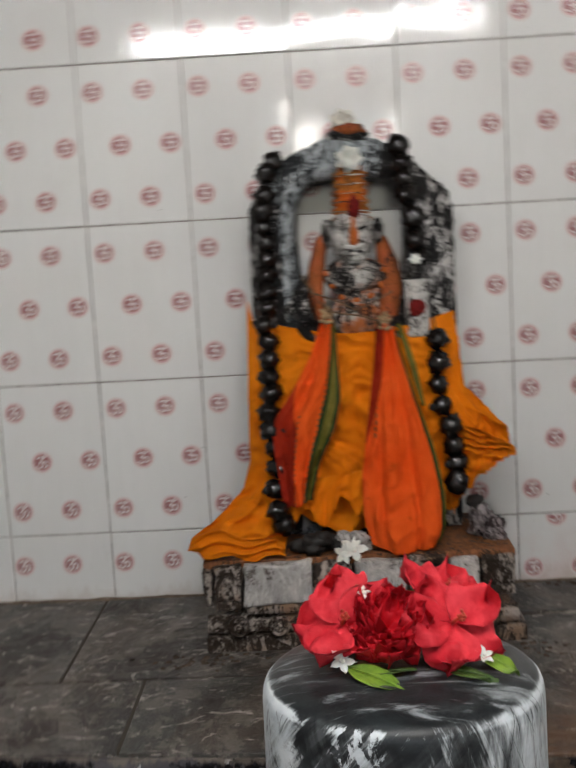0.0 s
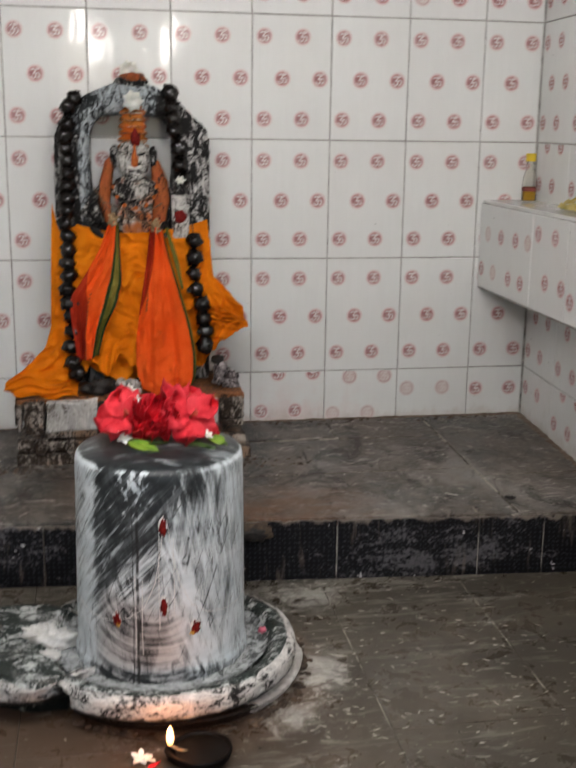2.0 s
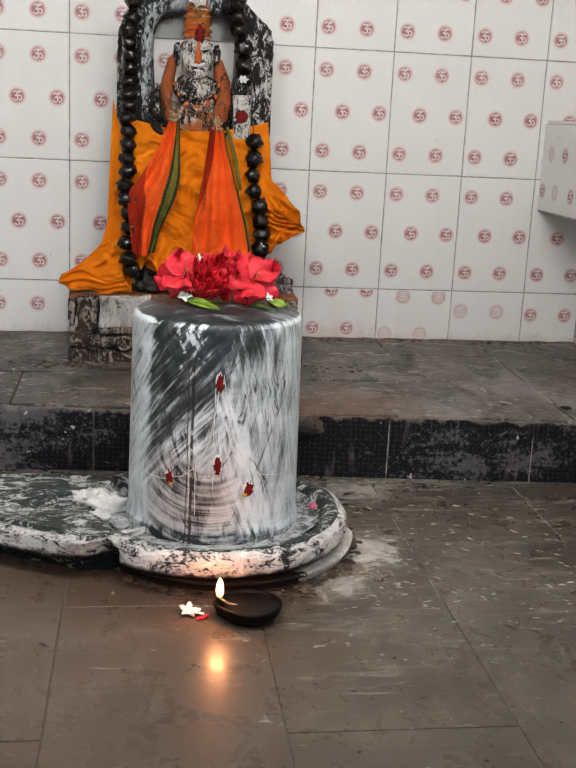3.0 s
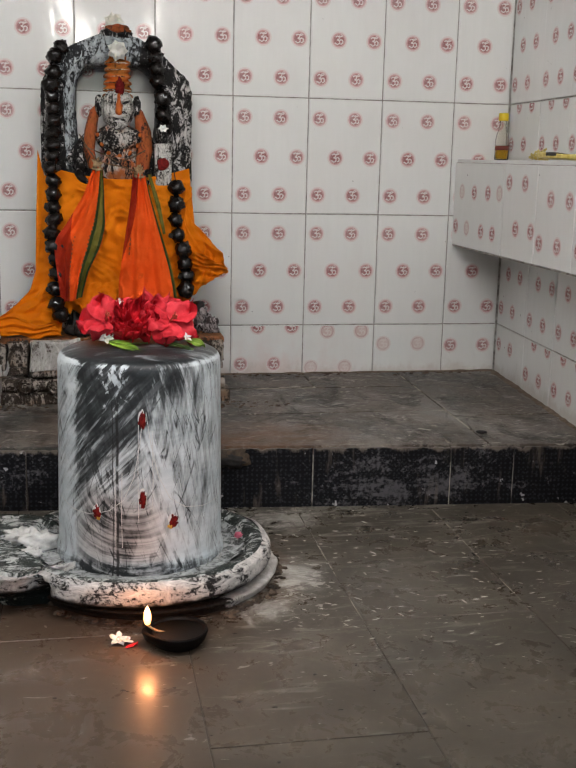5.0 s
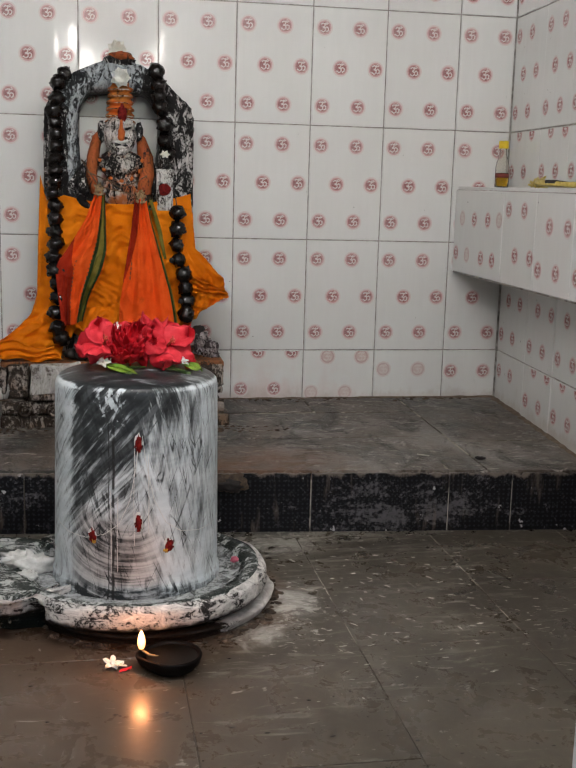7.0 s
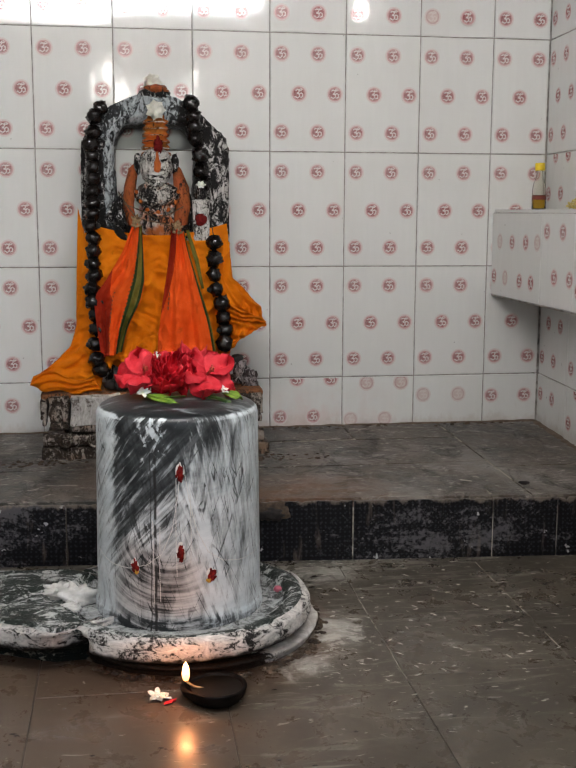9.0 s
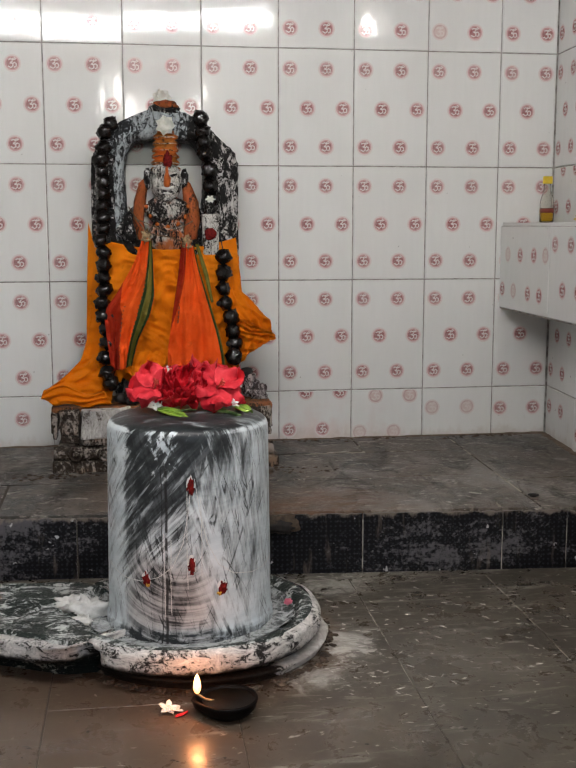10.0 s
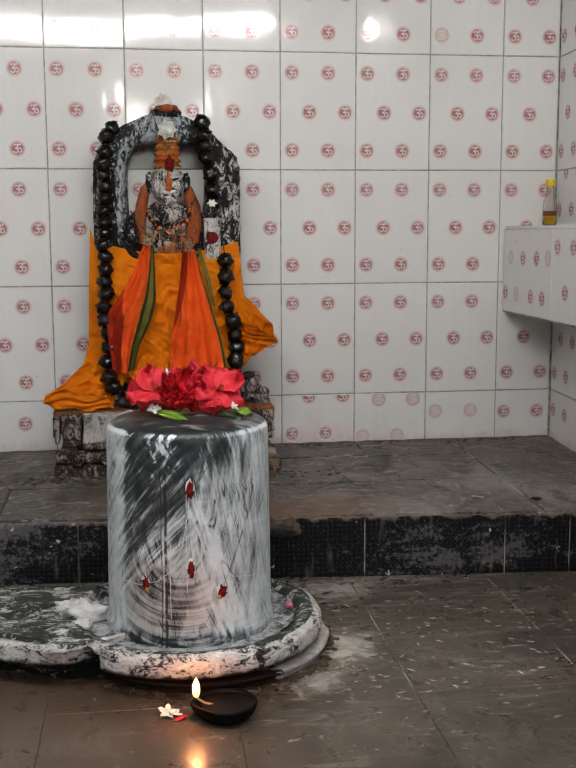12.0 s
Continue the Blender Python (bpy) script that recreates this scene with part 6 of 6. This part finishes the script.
bottle()
bm = bmesh.new()
rnd = random.Random(5)
for k in range(16):
    a = rnd.random() * 6.28
    tube([(rnd.uniform(-0.014, 0.014), rnd.uniform(-0.02, 0.02), 0.003), (rnd.uniform(-0.02, 0.02), rnd.uniform(-0.024, 0.024), rnd.uniform(0.008, 0.03)), (rnd.uniform(-0.02, 0.02), rnd.uniform(-0.03, 0.03), rnd.uniform(0.002, 0.012))], [0.002, 0.003, 0.001], 6, bm)
thing("gilt_tangle", "tangle of gilt thread and dry stems on the shelf", "tangle", at=(0.692, -0.375, 0.752), bm=bm, material=GILT, smooth=True)
packet = thing("paper_packet", "crumpled gilt and dark paper packet on the shelf", "packet", at=pose(0.676, -0.50, 0.7535, 0, 6, 10))
bm = box(-0.022, 0.022, -0.05, 0.05, 0.0, 0.011, 0.003)
for v in bm.verts:
    v.co.z += 0.006 * noise.noise(v.co * 60) + 0.004
part("wrapper", bm, GILT, packet, smooth=True)
part("printed_band", box(-0.0225, 0.0225, -0.03, 0.012, 0.008, 0.0165, 0.002), DRIED, packet, "dark printed band")


# ---- platform, riser, floor slabs and wall tiles, piece by piece ----
platform = thing("platform", "raised stone platform with dusty slate slabs and a black granite front", "platform", kind="structure",
                 bm=prism([(-1.55, front_y(-1.55) + 0.02), (0.72, front_y(0.72) + 0.02), (0.77, 0.003), (-1.55, 0.003)], -0.1, [plat_z(0, y) - 0.0020 for y in (front_y(-1.55) + 0.02, front_y(0.72) + 0.02, 0.003, 0.003)]), material=JOINT)
part("riser_backing", prism([(-1.55, front_y(-1.55) + 0.003), (0.72, front_y(0.72) + 0.003), (0.72, front_y(0.72) + 0.018), (-1.55, front_y(-1.55) + 0.018)], -0.05, [0.134] * 4), JOINT, platform)
G = 0.0030
for x0, x1, y0, y1 in ((-1.55, -0.815, -0.4, 0), (-0.815, -0.3, -0.4, 0), (-0.3, 0.2, -0.17, 0), (0.2, 0.468, -0.18, 0), (0.468, 0.775, -0.49, 0),
                       (-0.3, 0.468, -0.435, -0.18), (-0.3, 0.468, None, -0.435), (0.468, 0.735, None, -0.49), (-0.675, -0.3, None, -0.4), (-1.55, -0.675, None, -0.4)):
    pts = [(x0 + G, (front_y(x0) + 0.005 if y0 is None else y0 + G)), (x1 - G, (front_y(x1) + 0.005 if y0 is None else y0 + G)), (x1 - G, y1 - G), (x0 + G, y1 - G)]
    bm = prism(pts, 0.132, [plat_z(*p) for p in pts], 0.0012)
    if y0 is None:
        # chipped front edge
        edges = [e for e in bm.edges if abs(e.verts[0].co.x - e.verts[1].co.x) > 0.1]
        bmesh.ops.subdivide_edges(bm, edges=edges, cuts=36)
        for v in bm.verts:
            if v.co.y < front_y(v.co.x) + 0.010:
                d = max(0.0, noise.noise(Vector((v.co.x * 38, 1.0, v.co.z * 30)))) * 0.009
                v.co.y += d
                v.co.z += -0.3 * d if v.co.z > 0.14 else noise.noise(Vector((v.co.x * 45, 4.0, 0))) * 0.006
    part("slab", bm, SLATE, platform)
ang = math.atan2(-0.072, 1)
cuts = [-1.55, -1.11, -0.81, -0.51, -0.213, 0.083, 0.381, 0.52, 0.735]
for a, b in zip(cuts, cuts[1:]):
    za, zb = plat_z(a, front_y(a)) - 0.006, plat_z(b, front_y(b)) - 0.006
    bm = prism([(a + 0.0015, front_y(a)), (b - 0.0015, front_y(b)), (b - 0.0015, front_y(b) + 0.012), (a + 0.0015, front_y(a) + 0.012)], FLOOR - 0.004, (za, zb, zb, za), 0.001)
    edges = [e for e in bm.edges if abs(e.verts[0].co.x - e.verts[1].co.x) > 0.1 and e.verts[0].co.z > 0.1]
    bmesh.ops.subdivide_edges(bm, edges=edges, cuts=26)
    for v in bm.verts:
        if v.co.z > 0.1 and v.co.y < front_y(v.co.x) + 0.006:
            v.co.z -= max(0.0, noise.noise(Vector((v.co.x * 55, 3.0, 1.0)))) * 0.009 - 0.001
    part("riser_tile", bm, GRANITE, platform)
# fillet of old mortar along the wall foot
bm = bmesh.new()
for (p0, p1) in (((-1.5, -0.004), (0.752, -0.004)), ((0.752, -0.01), (0.715, -0.68))):
    n = 70
    ring = []
    for k in range(n + 1):
        f = k / n
        x, y = p0[0] + (p1[0] - p0[0]) * f, p0[1] + (p1[1] - p0[1]) * f
        w = 0.009 + 0.006 * noise.noise(Vector((x * 13, y * 13, 2))) + 0.010 * max(0.0, min(1.0, (x - 0.5) / 0.2))
        h = 0.0025 + 0.003 * noise.noise(Vector((x * 37, y * 37, 6)))
        d = Vector((0, -1)) if p0[0] < 0 else Vector((-1, 0))
        z = plat_z(x, y)
        ring.append([bm.verts.new((x - d.x * 0.004, y - d.y * 0.004, z + h)), bm.verts.new((x + d.x * w, y + d.y * w, z - 0.001)), bm.verts.new((x, y, z - 0.004))])
    for r0, r1 in zip(ring, ring[1:]):
        for q in range(3):
            bm.faces.new((r0[q], r1[q], r1[(q + 1) % 3], r0[(q + 1) % 3]))
trim = thing("trim", "crumbling earthy mortar fillet along the wall foot", "mortar", kind="structure", bm=bm, material=plain("earthy_mortar", (0.10, 0.070, 0.048), (0.22, 0.165, 0.12), 0.9, 70, 0.6))

xs = [-1.68, -1.39, -1.102, -0.815, -0.527, -0.241, 0.046, 0.335, 0.622, 0.91]
for k, (a, b) in enumerate(zip(xs, xs[1:])):
    ys = [-0.66, -1.03, -1.63, -2.23, -2.83, -3.43] if k % 2 else [-0.66, -1.285, -1.885, -2.485, -3.1, -3.6]
    for y1, y0 in zip(ys, ys[1:]):
        pts = [(a + 0.0011, y0 + 0.0011), (b - 0.0011, y0 + 0.0011), (b - 0.0011, y1 - 0.0011), (a + 0.0011, y1 - 0.0011)]
        dz = 0.0004 * math.sin(k * 3 + y0 * 5)
        part("floor_slab", prism(pts, -0.04, [FLOOR + dz] * 4, 0.0005), WET, floor)


def lay(mesh, parent, m, rnd, name="tile"):
    ob = new(name, mesh)
    ob.parent = parent
    tilt = Matrix.Rotation(radians(rnd.gauss(0, 0.28)), 4, "X") @ Matrix.Rotation(radians(rnd.gauss(0, 0.28)), 4, "Z")
    ob.matrix_basis = m @ Matrix.Translation((0.1, 0, 0.15)) @ tilt @ Matrix.Translation((-0.1, 0, -0.15))


rnd = random.Random(31)
TOP = tile_mesh(0.2, 0.27, full_marks())
TOP_WORN = tile_mesh(0.2, 0.27, full_marks((4,)))
FOOT = {
    3: [(0.028, 0.041, False), (0.120, 0.041, False), (0.074, 0.143, False), (0.168, 0.143, False)],
    4: [(0.024, 0.029, True), (0.120, 0.029, True), (0.068, 0.130, True), (0.164, 0.130, True)],
    5: [(0.028, 0.094, True), (0.128, 0.094, True)],
}
for k in range(-4, 7):
    w = 0.2 if k < 6 else 0.156
    x = 0.2 * (k - 3)
    for r, z in enumerate((1.2, 0.9, 0.6, 0.3)):
        if r == 0:
            me = (TOP_WORN if k == 5 else TOP) if k < 6 else tile_mesh(w, 0.27, full_marks())
        else:
            me = FULL[rnd.randrange(len(FULL))] if k < 6 else tile_mesh(w, 0.3, full_marks())
        lay(me, wall_north, pose(x, 0, z), rnd)
    marks = FOOT.get(k, [(0.024, 0.088, False), (0.120, 0.088, False)])
    lay(tile_mesh(w, 0.148, marks), wall_north, pose(x, 0, 0.152), rnd)
LOW = [(x, z, False) for z, row in ((0.292, (0.076, 0.171)), (0.194, (0.030, 0.126)), (0.096, (0.076, 0.171))) for x in row]
SKIRTING = [(0.076, 0.143, False), (0.171, 0.143, False), (0.030, 0.056, False), (0.126, 0.056, False)]
for k in range(11):
    # the first column is cut wider to reach the corner
    w, x = (0.233, 0.002) if k == 0 else (0.2, 0.035 + 0.2 * k)
    for r, z in enumerate((1.2, 0.9, 0.6, 0.3)):
        lay(tile_mesh(w, 0.27 if r == 0 else 0.3, LOW if r == 2 else full_marks()), wall_east, pose(x, 0, z), rnd)
    lay(tile_mesh(w, 0.148, [(0.03, 0.095, False), (0.126, 0.095, False)] if k == 0 else SKIRTING), wall_east, pose(x, 0, 0.152), rnd)
# shelf face: a run of cut tiles of uneven widths
along = math.atan2(-2.05, -0.011)
y = 0.0
for k, w in enumerate((0.36, 0.20, 0.20, 0.20, 0.20, 0.20, 0.20, 0.20, 0.20)):
    if k == 0:
        marks = [(0.066, 0.146, True), (0.160, 0.146, False), (0.258, 0.148, False), (0.336, 0.150, True), (0.028, 0.052, False), (0.115, 0.052, True), (0.222, 0.05, False), (0.302, 0.05, False)]
    elif k == 1:
        marks = [(0.036, 0.178, False), (0.132, 0.178, False), (0.090, 0.072, False), (0.180, 0.072, False)]
    else:
        marks = [(0.078, 0.148, False), (0.172, 0.148, False), (0.03, 0.05, False), (0.126, 0.05, False)]
    me = tile_mesh(w, 0.222, marks)
    ob = new("tile", me)
    ob.parent = shelf
    ob.matrix_basis = Matrix.Translation((SH, 0, 0.522)) @ Matrix.Rotation(along, 4, "Z") @ pose(y, 0, 0)
    y += w
